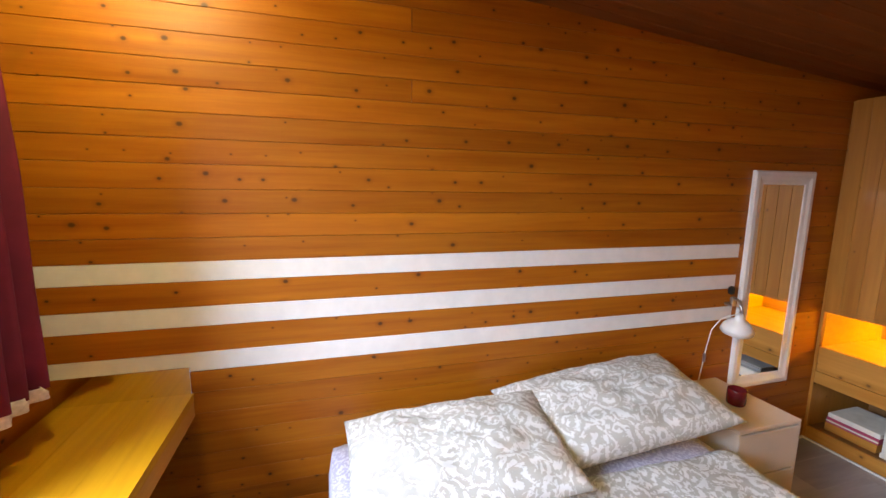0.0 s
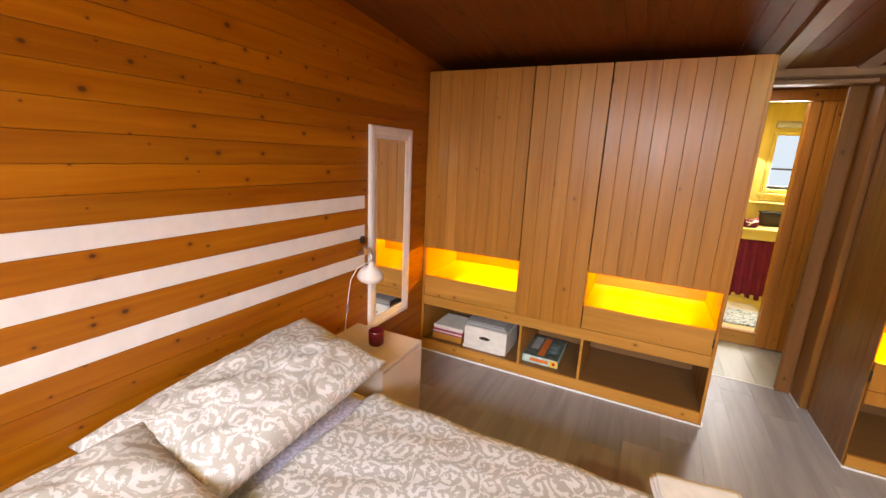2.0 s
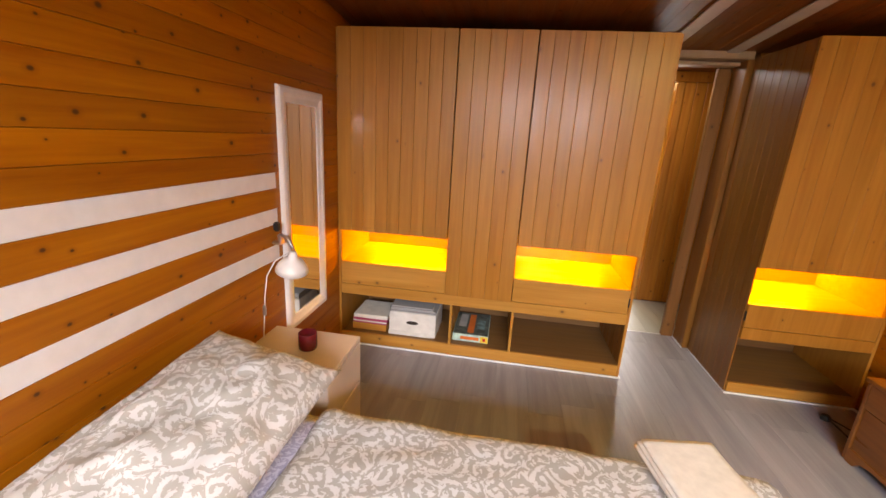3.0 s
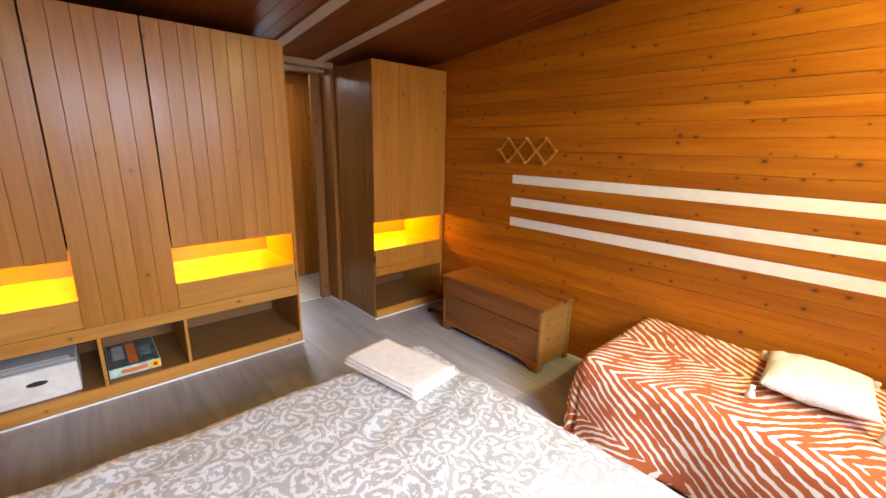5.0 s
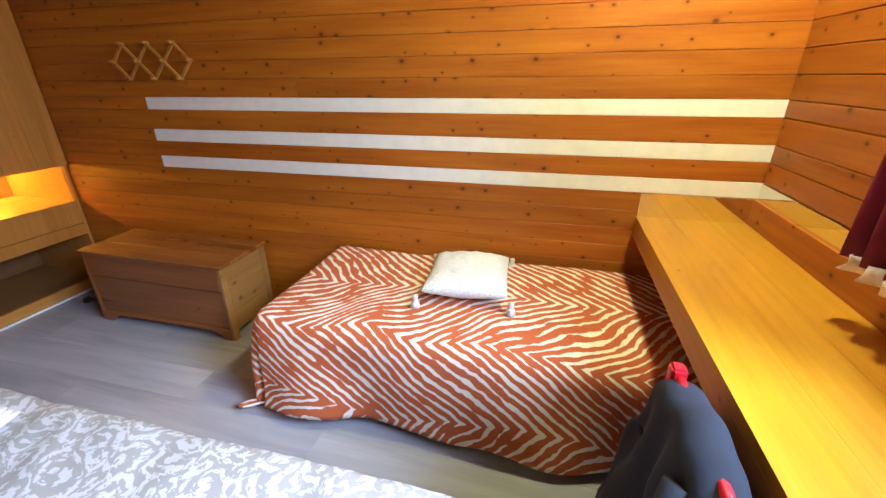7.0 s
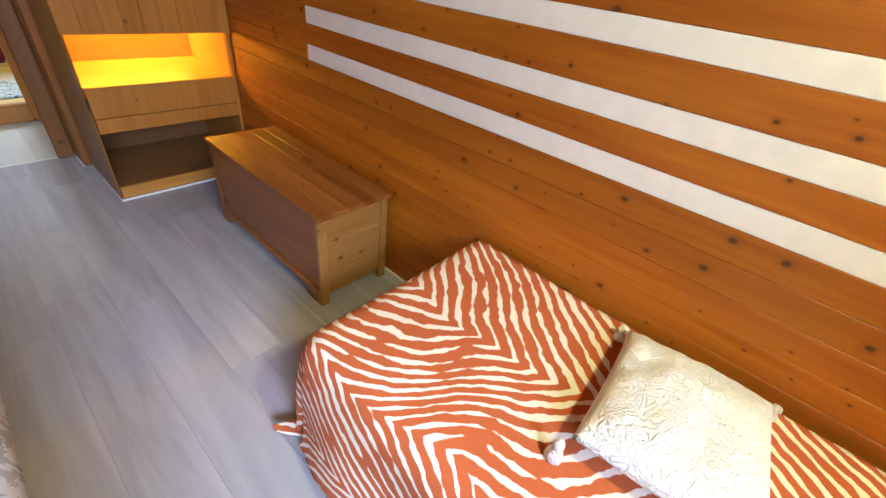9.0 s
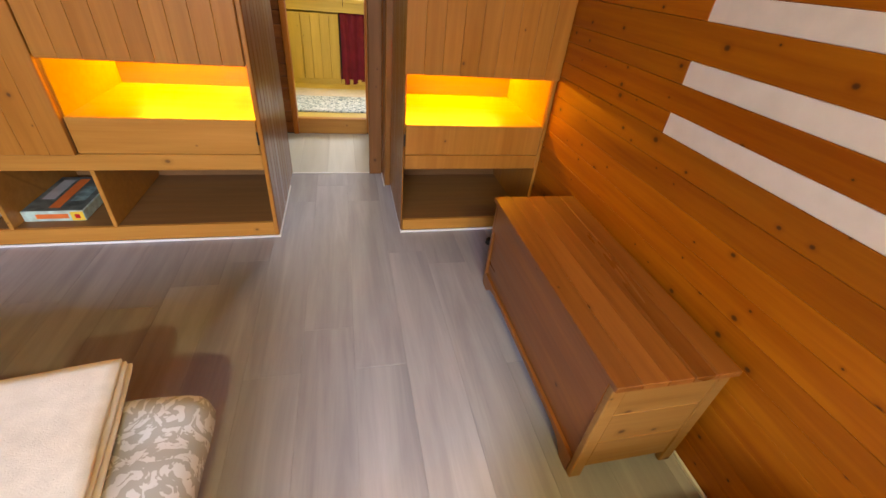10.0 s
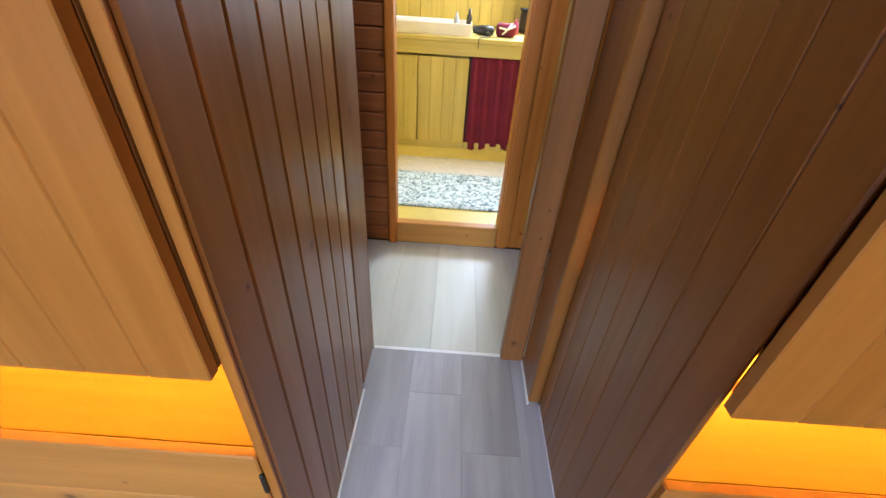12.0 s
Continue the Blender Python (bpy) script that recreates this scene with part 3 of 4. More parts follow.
def wardrobe_large():
    w = hub("wardrobe", (0, 0, 0), "large pine wardrobe with plank doors, lit niches and floor cubbies", "wardrobe")
    part("side_panel", box(0.0, 0.018, 0.0, 0.575, 0.0, 2.053), pine_door, w)
    part("side_panel", box(1.905, 1.922, 0.003, 0.01, 0.0, 2.053, 0.001), pine_door, w)
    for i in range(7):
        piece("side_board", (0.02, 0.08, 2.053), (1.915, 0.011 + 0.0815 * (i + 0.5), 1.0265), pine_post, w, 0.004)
    part("top_panel", box(0.018, 1.905, 0.02, 0.575, 2.035, 2.053), pine_door, w)
    part("back_panel", box(0.018, 1.905, 0.575, 0.595, 0.0, 2.053, 0), pine_inner_dim, w)
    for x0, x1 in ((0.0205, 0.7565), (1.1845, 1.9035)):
        part("niche_back", box(x0, x1, 0.566, 0.5745, 0.6105, 0.8695, 0), niche_glow_wood, w)
    part("niche_side", box(0.0181, 0.0201, 0.022, 0.565, 0.6105, 0.8695, 0), niche_glow_wood, w)
    part("niche_side", box(1.9025, 1.9045, 0.022, 0.565, 0.6105, 0.8695, 0), niche_glow_wood, w)
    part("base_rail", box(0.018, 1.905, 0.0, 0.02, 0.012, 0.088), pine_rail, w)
    part("base_deck", box(0.018, 1.905, 0.02, 0.575, 0.07, 0.088, 0), pine_inner_dim, w)
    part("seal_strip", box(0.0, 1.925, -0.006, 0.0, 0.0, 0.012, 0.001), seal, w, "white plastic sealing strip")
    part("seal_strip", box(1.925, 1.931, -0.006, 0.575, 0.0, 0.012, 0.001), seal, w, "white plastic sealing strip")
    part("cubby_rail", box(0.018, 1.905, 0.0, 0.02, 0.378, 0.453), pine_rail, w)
    part("cubby_top", box(0.018, 1.905, 0.02, 0.575, 0.435, 0.453, 0), pine_inner_dim, w)
    for x in (0.782, 1.192):
        part("divider", box(x, x + 0.018, 0.003, 0.575, 0.088, 0.435), pine_rail, w)
    for n, (x0, x1) in enumerate(((0.02, 0.757), (1.184, 1.904))):
        flap = part("flap", box(x0, x1 - 0.002, 0.0, 0.02, 0.456, 0.612, 0.003), pine_rail, w, "pale knotty pine flap")
        part("niche_floor", box(x0, x1, 0.021, 0.575, 0.594, 0.610, 0), niche_glow_wood, w)
        part("niche_top", box(x0, x1, 0.06, 0.575, 0.87, 0.885, 0), niche_glow_wood, w)
        niche_light(x0, x1, w)
    part("niche_side", box(0.757, 0.775, 0.021, 0.575, 0.60, 0.885, 0), niche_glow_wood, w)
    part("niche_side", box(1.166, 1.184, 0.021, 0.575, 0.60, 0.885, 0), niche_glow_wood, w)
    for x in (1.168, 1.898):
        part("hinge", box(x, x + 0.008, -0.003, 0.004, 0.50, 0.56, 0.001), black_mat, w, "small black hinge")
    doors = []
    for x0, x1, z0, n in ((0.02, 0.738, 0.836, 9), (0.744, 1.180, 0.456, 5), (1.186, 1.904, 0.836, 9)):
        d = new("door")
        d.parent = w
        boards_between(d, x0, x1, z0, 2.053, -0.0205, n)
        part("edge_strip", box(x0, x1, 0.0005, 0.02, z0 + 0.004, 2.04, 0), pine_inner_dim, d)
    return w


def wardrobe_small():
    w = hub("wardrobe", (0, 0, 0), "narrow pine wardrobe with plank door, lit niche and open floor cubby", "wardrobe")
    X0, X1 = 2.575, W - 0.002
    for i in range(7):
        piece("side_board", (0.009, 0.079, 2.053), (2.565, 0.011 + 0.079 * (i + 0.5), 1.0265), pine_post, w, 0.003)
    part("side_panel", box(X1 - 0.018, X1, 0.0, 0.575, 0.0, 2.053), pine_door, w)
    part("top_panel", box(2.571, X1 - 0.018, 0.02, 0.575, 2.035, 2.053), pine_door, w)
    part("back_panel", box(2.571, X1 - 0.018, 0.575, 0.595, 0.0, 2.053, 0), pine_inner_dim, w)
    part("niche_back", box(2.573, X1 - 0.0205, 0.566, 0.5745, 0.6045, 0.8695, 0), niche_glow_wood, w)
    part("niche_side", box(X1 - 0.0205, X1 - 0.0185, 0.022, 0.5655, 0.6045, 0.8695, 0), niche_glow_wood, w)
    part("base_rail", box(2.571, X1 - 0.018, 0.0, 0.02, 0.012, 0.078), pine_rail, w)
    part("base_deck", box(2.571, X1 - 0.018, 0.02, 0.575, 0.06, 0.078, 0), pine_inner_dim, w)
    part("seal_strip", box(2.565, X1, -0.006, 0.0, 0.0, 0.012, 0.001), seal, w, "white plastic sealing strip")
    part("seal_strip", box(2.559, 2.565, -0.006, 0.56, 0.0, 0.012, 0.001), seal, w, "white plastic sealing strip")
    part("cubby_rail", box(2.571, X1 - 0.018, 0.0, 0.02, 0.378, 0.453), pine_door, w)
    part("cubby_top", box(2.571, X1 - 0.018, 0.02, 0.575, 0.435, 0.453, 0), pine_inner_dim, w)
    part("flap", box(2.571, X1 - 0.02, 0.0, 0.02, 0.456, 0.606, 0.003), pine_door, w)
    part("niche_floor", box(2.571, X1 - 0.018, 0.021, 0.575, 0.588, 0.604, 0), niche_glow_wood, w)
    part("niche_top", box(2.571, X1 - 0.018, 0.06, 0.575, 0.87, 0.885, 0), niche_glow_wood, w)
    niche_light(2.571, X1 - 0.018, w)
    part("hinge", box(2.562, 2.570, -0.004, 0.004, 0.50, 0.56, 0.001), black_mat, w, "small black hinge")
    d = new("door")
    d.parent = w
    boards_between(d, 2.556, X1 - 0.002, 0.838, 2.053, -0.0205, 9)
    part("edge_strip", box(2.578, X1 - 0.0185, 0.0005, 0.0195, 0.842, 2.034, 0), pine_inner_dim, d)
    return w


wardrobe_large()
wardrobe_small()


# ---- beds ----
def double_bed():
    bed = hub("double_bed", (0, 0, 0), "double bed with black legs, made up against the plank wall", "bed")
    part("base", box(0.03, 1.83, -2.82, -1.345, 0.16, 0.27, 0.01), black_mat, bed, "black bed base")
    for x, y in ((1.845, -1.36), (1.80, -2.76), (0.12, -1.42), (0.12, -2.76)):
        part("leg", cyl(0.034, 0.024, 0.0, 0.16, 16), black_mat, bed)
    for ob, (x, y) in zip([o for o in bed.children if o.name.startswith("leg")], ((1.845, -1.36), (1.80, -2.76), (0.12, -1.42), (0.12, -2.76))):
        ob.location = (x, y, 0)
    part("mattress", soft_box(0.02, 1.88, -2.90, -1.32, 0.27, 0.478, 0.05, 0.07), sheet_mat, bed, "mattress in a pale lavender sheet")
    duvet = part("duvet", duvet_mesh(), duvet_mat, bed, "greige duvet cover with white leaf scrolls")
    return bed


def duvet_mesh():
    bm = soft_box(0.49, 2.005, -2.89, -1.30, 0.20, 0.50, 0.055, 0.028, 0.0)
    for v in bm.verts:
        p = v.co
        low = max(0.0, (0.44 - p.z) / 0.24)
        n1 = noise.noise(p * 2.3)
        n2 = noise.noise(Vector((p.x * 6, p.y * 6, p.z * 1.5)) + Vector((4, 1, 2)))
        n3 = abs(noise.noise(Vector((p.x * 3.0 + p.y * 2.0, p.y * 9.0 - p.x * 4, 7))))
        v.co = p + Vector((0.012 * n2 * low - (0.135 * low if p.x > 1.9 else 0.0), 0.014 * n2 * low, 0.010 * n1 + 0.005 * n2 - 0.016 * n3))
        if p.x < 0.61 and p.z > 0.4:
            v.co.z += 0.012 * math.sin((p.x - 0.49) / 0.12 * math.pi)
    return bm


double_bed()


def pillow(at, size, tilt, turn, seed, label):
    w, d, h = size
    ob = part("pillow", cushion_mesh(w, d, h, 0.05, 0.012, seed, 44), pillow_mat)
    ob.matrix_world = pose(*at, *tilt) @ pose(0, 0, 0, 0, 0, turn)
    return tagged(ob, label, "pillow", "pillows on the double bed")


pillow((0.375, -2.44, 0.585), (0.50, 0.82, 0.20), (4, 12, -3), 0, 1.0, "flat pillow in a greige cotton case with white leaf scrolls")
pillow((0.285, -1.725, 0.620), (0.50, 0.91, 0.22), (7, 10, -2), 0, 5.0, "plump pillow in a greige leaf-scroll case, leaning on the plank wall")


def folded_towel():
    t = hub("towel", (1.748, -1.475, 0.505), "beige towel folded twice, on the corner of the double bed", "towel")
    for i, (z, sx, sy) in enumerate(((0.0, 0.26, 0.43), (0.013, 0.253, 0.42), (0.026, 0.24, 0.41))):
        part("fold", soft_box(-sx / 2, sx / 2, -sy / 2, sy / 2, z, z + 0.014, 0.0065, 0.02, 0.004, 9, i * 3.0), towel_mat, t)
    t.rotation_euler = (0, radians(1), radians(10))
    return t


folded_towel()


def single_bed():
    bed = hub("single_bed", (0, 0, 0), "single bed under a rust and white zebra-striped fleece", "bed")
    X0, X1, Y0, Y1 = 2.53, 3.27, -3.78, -1.90
    part("mattress", soft_box(X0 + 0.03, X1, Y0, Y1, 0.17, 0.43, 0.04, 0.08), sheet_mat, bed)
    part("base", box(X0 + 0.05, X1 - 0.02, Y0 + 0.02, Y1 - 0.05, 0.10, 0.17, 0.005), black_mat, bed)
    for x in (X0 + 0.09, X1 - 0.08):
        for y in (Y0 + 0.1, Y1 - 0.12):
            part("leg", cyl(0.02, 0.025, 0.0, 0.10, 14), black_mat, bed, at=(x, y, 0))

    r = 0.075

    def fold(s, flat):
        """Along a section: flat, then a quarter round, then down. Returns the way out and down."""
        if s <= flat:
            return s, 0.0
        a = (s - flat) / r
        if a < math.pi / 2:
            return flat + r * math.sin(a), r * (1 - math.cos(a))
        return flat + r, r + (s - flat - r * math.pi / 2)

    def surface(u, v):
        flat_x, flat_y = 0.74 - r, 1.915 - r
        a, b = u * (flat_x + 0.455), v * (flat_y + 0.45)
        ox, oy = max(0.0, a - flat_x), max(0.0, b - flat_y)
        d = math.hypot(ox, oy)
        out, down = fold(d, 0.0)
        x, y, z = X1 - min(a, flat_x), Y0 + min(b, flat_y), 0.465
        lean = noise.noise(Vector((y * 3.2 + oy * 2, x * 3.2 - ox * 2, 0.3)))
        if d > 0:
            spare = max(0.0, down - 0.425)
            down = min(down, 0.425)
            flare = max(0.0, down - 0.05)
            out += flare * (0.10 + 0.24 * lean) + 0.40 * spare
            theta = math.atan2(oy, ox)
            out += 0.028 * flare / 0.4 * math.sin(theta * 11) * math.sin(theta * 2)
            x -= out * math.cos(theta)
            y += out * math.sin(theta)
            z -= down
            z += 0.03 * flare * noise.noise(Vector((x * 5, y * 5, 1)))
        top = max(0.0, 1 - d / 0.1)
        z += (0.3 + 0.7 * top) * (0.010 * noise.noise(Vector((x * 2.4, y * 2.4, 2))) + 0.004 * noise.noise(Vector((x * 8, y * 8, 5))))
        return (x, y, max(z, 0.045))

    ob = part("blanket", cloth_sheet(surface, 56, 110, -0.009), zebra_mat, bed, "rust fleece blanket with white zebra stripes, hanging to the floor")
    return bed


single_bed()


def tassel_cushion():
    c = hub("cushion", (2.99, -2.685, 0.532), "white embossed cotton cushion with tassels on the zebra blanket", "cushion")
    body = cushion_mesh(0.44, 0.35, 0.12, 0.03, 0.006, 9.0, 36)
    part("cover", body, cushion_mat, c)
    for sx in (-1, 1):
        for sy in (-1, 1):
            m = pose(sx * 0.235, sy * 0.19, -0.03, 0, 0, 0)
            bm = lathe([(0.0, 0.022), (0.011, 0.018), (0.013, 0.008), (0.007, 0.0), (0.016, -0.012), (0.02, -0.032), (0.0, -0.034)], 14, m)
            part("tassel", bm, cushion_mat, c)
    c.rotation_euler = (0, radians(3), radians(5))
    return c


tassel_cushion()


# ---- chest ----
def blanket_chest():
    X0, X1, Y0, Y1 = 2.905, 3.262, -1.405, -0.465
    c = hub("chest", (0, 0, 0), "low reddish wooden blanket chest against the plank wall", "chest")
    lid = new("lid")
    lid.parent = c
    n = 5
    w = (X1 - X0 + 0.012) / n
    for i in range(n):
        piece("lid_board", (w - 0.0006, Y1 - Y0 + 0.024, 0.02), (X0 - 0.008 + w * (i + 0.5), (Y0 + Y1) / 2, 0.445), chest_wood, lid, 0.002)
    for y in (Y0, Y1 - 0.022):
        for x in (X0, X1 - 0.04):
            part("post", box(x, x + 0.04, y, y + 0.022, 0.0, 0.4345, 0.003), chest_end if y == Y0 else chest_wood, c)
    for k, (z0, z1) in enumerate(((0.05, 0.18), (0.181, 0.31), (0.311, 0.4345))):
        piece("end_board", (X1 - X0 - 0.08, 0.018, z1 - z0), ((X0 + X1) / 2, Y0 + 0.012, (z0 + z1) / 2), chest_end, c)
        piece("end_board", (X1 - X0 - 0.08, 0.018, z1 - z0), ((X0 + X1) / 2, Y1 - 0.012, (z0 + z1) / 2), chest_end, c)
    for z0, z1, px in ((0.07, 0.298, 0.009), (0.303, 0.4345, 0.0)):
        part("front_board", box(X0 + px, X0 + 0.02, Y0 + 0.022, Y1 - 0.022, z0, z1, 0.003), chest_wood, c)
    bm = bmesh.new()
    prof = [(Y0 + 0.022, 0.0), (Y0 + 0.07, 0.0), (Y0 + 0.10, 0.035), (Y0 + 0.16, 0.05), (Y1 - 0.16, 0.05), (Y1 - 0.10, 0.035), (Y1 - 0.07, 0.0), (Y1 - 0.022, 0.0), (Y1 - 0.022, 0.07), (Y0 + 0.022, 0.07)]
    for x in (X0 - 0.001, X0 + 0.02):
        bm.faces.new([bm.verts.new((x, y, z)) for y, z in prof])
    bm.faces.ensure_lookup_table()
    a, b = list(bm.faces[0].verts), list(bm.faces[1].verts)
    for i in range(len(a)):
        j = (i + 1) % len(a)
        bm.faces.new((a[i], a[j], b[j], b[i]))
    bmesh.ops.recalc_face_normals(bm, faces=list(bm.faces))
    part("skirt", bm, chest_wood, c, "shaped skirt with two feet")
    part("back_board", box(X1 - 0.018, X1, Y0 + 0.022, Y1 - 0.022, 0.05, 0.4345), chest_wood, c)
    part("bottom", box(X0 + 0.02, X1 - 0.018, Y0 + 0.022, Y1 - 0.022, 0.06, 0.075, 0), chest_wood, c)
    return c


blanket_chest()


# ---- desk along the window ----
def desk():
    d = hub("desk", (0, 0, 0), "long varnished pine worktop desk along the window wall", "desk")
    Y0, Y1 = YW + 0.02, -3.385
    w = (Y1 - Y0) / 3
    top = new("desktop")
    top.parent = d
    for i in range(3):
        piece("desk_board", (W - 0.002, w - 0.0001, 0.03), (W / 2, Y0 + w * (i + 0.5), 0.735), desk_wood, top, 0.0004)
    part("front_apron", box(0.001, W - 0.001, Y1 - 0.022, Y1 - 0.001, 0.655, 0.7195, 0.002), pine_rail, d)
    for x in (0.02, W - 0.045):
        part("bracket", box(x, x + 0.025, Y0 + 0.01, Y1 - 0.03, 0.60, 0.7195, 0.003), pine_rail, d)
    part("upstand", box(0.001, W - 0.001, YW + 0.001, YW + 0.019, 0.70, 0.858, 0.002), pine_x, d, "plain pine upstand board")
    return d


desk()


def mirror_strip(x0, x1, y0, y1, z0, z1, label):
    ob = part("mirror_strip", box(x0, x1, y0, y1, z0, z1, 0.001), mirror_mat)
    return tagged(ob, label, "mirror", "mirror strips round the desk")


mirror_strip(W - 0.008, W - 0.001, YW + 0.021, -3.39, 0.7515, 0.857, "narrow mirror strip standing at the desk's end on the wall")
mirror_strip(0.001, 0.008, YW + 0.021, -3.39, 0.7515, 0.857, "narrow mirror strip standing at the desk's end on the wall")
mirror_strip(2.40, W - 0.006, YW + 0.001, YW + 0.007, 0.860, 0.925, "long thin mirror strip on the window wall above the desk")


def curtain(x0, x1, seed):
    c = hub("curtain", (0, 0, 0), "burgundy curtain with a white lace hem hanging beside the window", "curtain", "curtains at the window")

    def drape(z0, z1, depth, flare):
        def fn(u, v):
            z = z0 + (z1 - z0) * v
            sway = (1 - v) * flare
            x = x0 + (x1 - x0) * u
            y = YW + 0.12 + depth * math.sin(u * 28 + seed + 0.6 * math.sin(v * 3)) + 0.01 * noise.noise(Vector((u * 6, v * 3, seed)))
            return (x + sway * (u - 0.5), y, z)
        return fn
    part("cloth", cloth_sheet(drape(0.93, 2.20, 0.022, 0.06), 90, 14, 0.003), curtain_mat, c, "burgundy cloth")
    part("lace_hem", cloth_sheet(drape(0.895, 0.94, 0.018, 0.06), 90, 2, 0.002), lace_mat, c, "white lace hem")
    part("rod", tube([(x0 - 0.05, YW + 0.12, 2.215), (x1 + 0.05, YW + 0.12, 2.215)], 0.012, 12), pine_x, c, "wooden curtain rod")
    part("rod_bracket", box((x0 + x1) / 2 - 0.01, (x0 + x1) / 2 + 0.01, YW + 0.001, YW + 0.125, 2.198, 2.205, 0.001), pine_x, c)
    return c


curtain(0.24, 0.52, 0.0)
curtain(2.26, 2.51, 1.3)


def red_chair():
    c = hub("chair", (2.03, -3.30, 0), "red chair under a dark navy coat, pushed to the desk", "chair")
    for x in (-0.172, 0.172):
        part("leg", tube([(x, 0.10, 0.0), (x, 0.06, 0.40), (x, 0.0, 0.752)], 0.014, 12), red_mat, c)
        part("leg", tube([(x, -0.30, 0.0), (x, -0.28, 0.42)], 0.012, 10), red_mat, c)
    part("seat", soft_box(-0.19, 0.19, -0.31, 0.06, 0.42, 0.45, 0.012, 0.04), red_mat, c)
    for x in (-0.172, 0.172):
        part("post_cap", box(x - 0.020, x + 0.016, -0.016, 0.016, 0.60, 0.762, 0.006, 2), red_mat, c, "flat red end of the backrest")
    part("backrest", soft_box(-0.150, 0.150, -0.012, 0.012, 0.54, 0.755, 0.011, 0.03), red_mat, c, "red backrest")
    return c


def navy_coat():
    co = hub("coat", (2.03, -3.30, 0), "dark navy coat draped over the red chair's back", "coat")

    def fn(u, v):
        a = (v - 0.45)
        x = (u - 0.5) * (0.30 + 0.24 * abs(a) ** 1.1)
        r = 0.035
        if abs(a) < 0.05:
            th = a / 0.05 * math.pi / 2
            y, z = r * math.sin(th), 0.735 + r * math.cos(th) * 0.55
        else:
            s = math.copysign(1, a)
            dn = (abs(a) - 0.05) * 0.90
            y = s * (r + (dn * 0.14 if s > 0 else dn * 0.05))
            z = 0.735 - dn
        f = 0.012 * math.sin(u * 17 + 2 * math.sin(a * 6)) * min(1, abs(a) * 3.5)
        g = 0.02 * noise.noise(Vector((u * 4, v * 5, 3))) * min(1, 0.25 + abs(a) * 3)
        return (x + 0.5 * g, y + (f + g) * (1 if a > 0 else 0.2), z + 0.012 * noise.noise(Vector((u * 5, v * 4, 8))) - 0.03 * abs(u - 0.5) ** 2 * 4 * (abs(a) < 0.2))
    part("shell", cloth_sheet(fn, 44, 80, 0.012), coat_mat, co)
    part("sleeve", tube([(-0.09, 0.05, 0.71), (-0.13, 0.075, 0.65), (-0.160, 0.105, 0.58), (-0.165, 0.13, 0.46), (-0.155, 0.14, 0.38)], 0.028, 14), coat_mat, co, "folded coat sleeve")
    return co


red_chair()
navy_coat()


# ---- by the double bed ----
def wall_mirror():
    Y0, Y1, Z0, Z1, F = -0.690, -0.235, 0.415, 1.655, 0.078
    m = hub("wall_mirror", (0, 0, 0), "tall narrow mirror in a moulded white frame on the plank wall", "mirror")
    part("glass", box(0.003, 0.010, Y0 + F - 0.004, Y1 - F + 0.004, Z0 + F - 0.004, Z1 - F + 0.004, 0), mirror_mat, m)
    fr = new("frame")
    fr.parent = m

    def stick(a, b, z0, z1):
        bm = bmesh.new()
        outer = [(a, z0), (b, z0), (b, z1), (a, z1)]
        rings = []
        for inset, x in ((0.0, 0.001), (0.0, 0.014), (0.009, 0.022), (0.032, 0.024), (0.048, 0.017), (0.069, 0.014), (0.078, 0.006)):
            rings.append([bm.verts.new((x, p + inset * (1 if i in (0, 3) else -1), q + inset * (1 if i < 2 else -1))) for i, (p, q) in enumerate(outer)])
        for r0, r1 in zip(rings, rings[1:]):
            for i in range(4):
                j = (i + 1) % 4
                bm.faces.new((r0[i], r0[j], r1[j], r1[i]))
        bmesh.ops.recalc_face_normals(bm, faces=list(bm.faces))
        return bm
    part("moulding", stick(Y0, Y1, Z0, Z1), white_frame, fr, "white moulded frame")
    return m


wall_mirror()


def nightstand():
    X0, X1, Y0, Y1, Z = 0.003, 0.445, -1.165, -0.785, 0.50
    n = hub("nightstand", (0, 0, 0), "pale beige two-drawer nightstand between bed and wardrobe", "nightstand")
    part("top", box(X0, X1, Y0, Y1, Z - 0.02, Z, 0.003), night_mat, n)
    part("side", box(X0, X1, Y0, Y0 + 0.018, 0.0, Z - 0.0205, 0.002), night_mat, n)
    part("side", box(X0, X1, Y1 - 0.018, Y1, 0.0, Z - 0.0205, 0.002), night_mat, n)
    part("back", box(X0, X0 + 0.01, Y0 + 0.018, Y1 - 0.018, 0.04, Z - 0.021, 0), night_mat, n)
    part("plinth", box(X1 - 0.03, X1 - 0.012, Y0 + 0.019, Y1 - 0.019, 0.0, 0.045, 0.001), night_mat, n)
    # near-black filler block: the shade behind the drawer gaps as a solid colour
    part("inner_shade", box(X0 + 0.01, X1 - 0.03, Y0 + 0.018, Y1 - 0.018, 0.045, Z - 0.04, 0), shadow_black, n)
    for z0, z1 in ((0.05, 0.256), (0.264, 0.472)):
        part("drawer", box(X1 - 0.02, X1 + 0.001, Y0 + 0.004, Y1 - 0.004, z0, z1, 0.003), night_mat, n)
    return n


nightstand()

candle = hub("candle", (0.258, -0.955, 0.5005), "dark red glass candle jar on the nightstand", "candle")
part("jar", lathe([(0.0, 0.0), (0.036, 0.0), (0.041, 0.006), (0.042, 0.03), (0.041, 0.078), (0.038, 0.081), (0.037, 0.06), (0.0, 0.058)], 28), red_glass, candle)


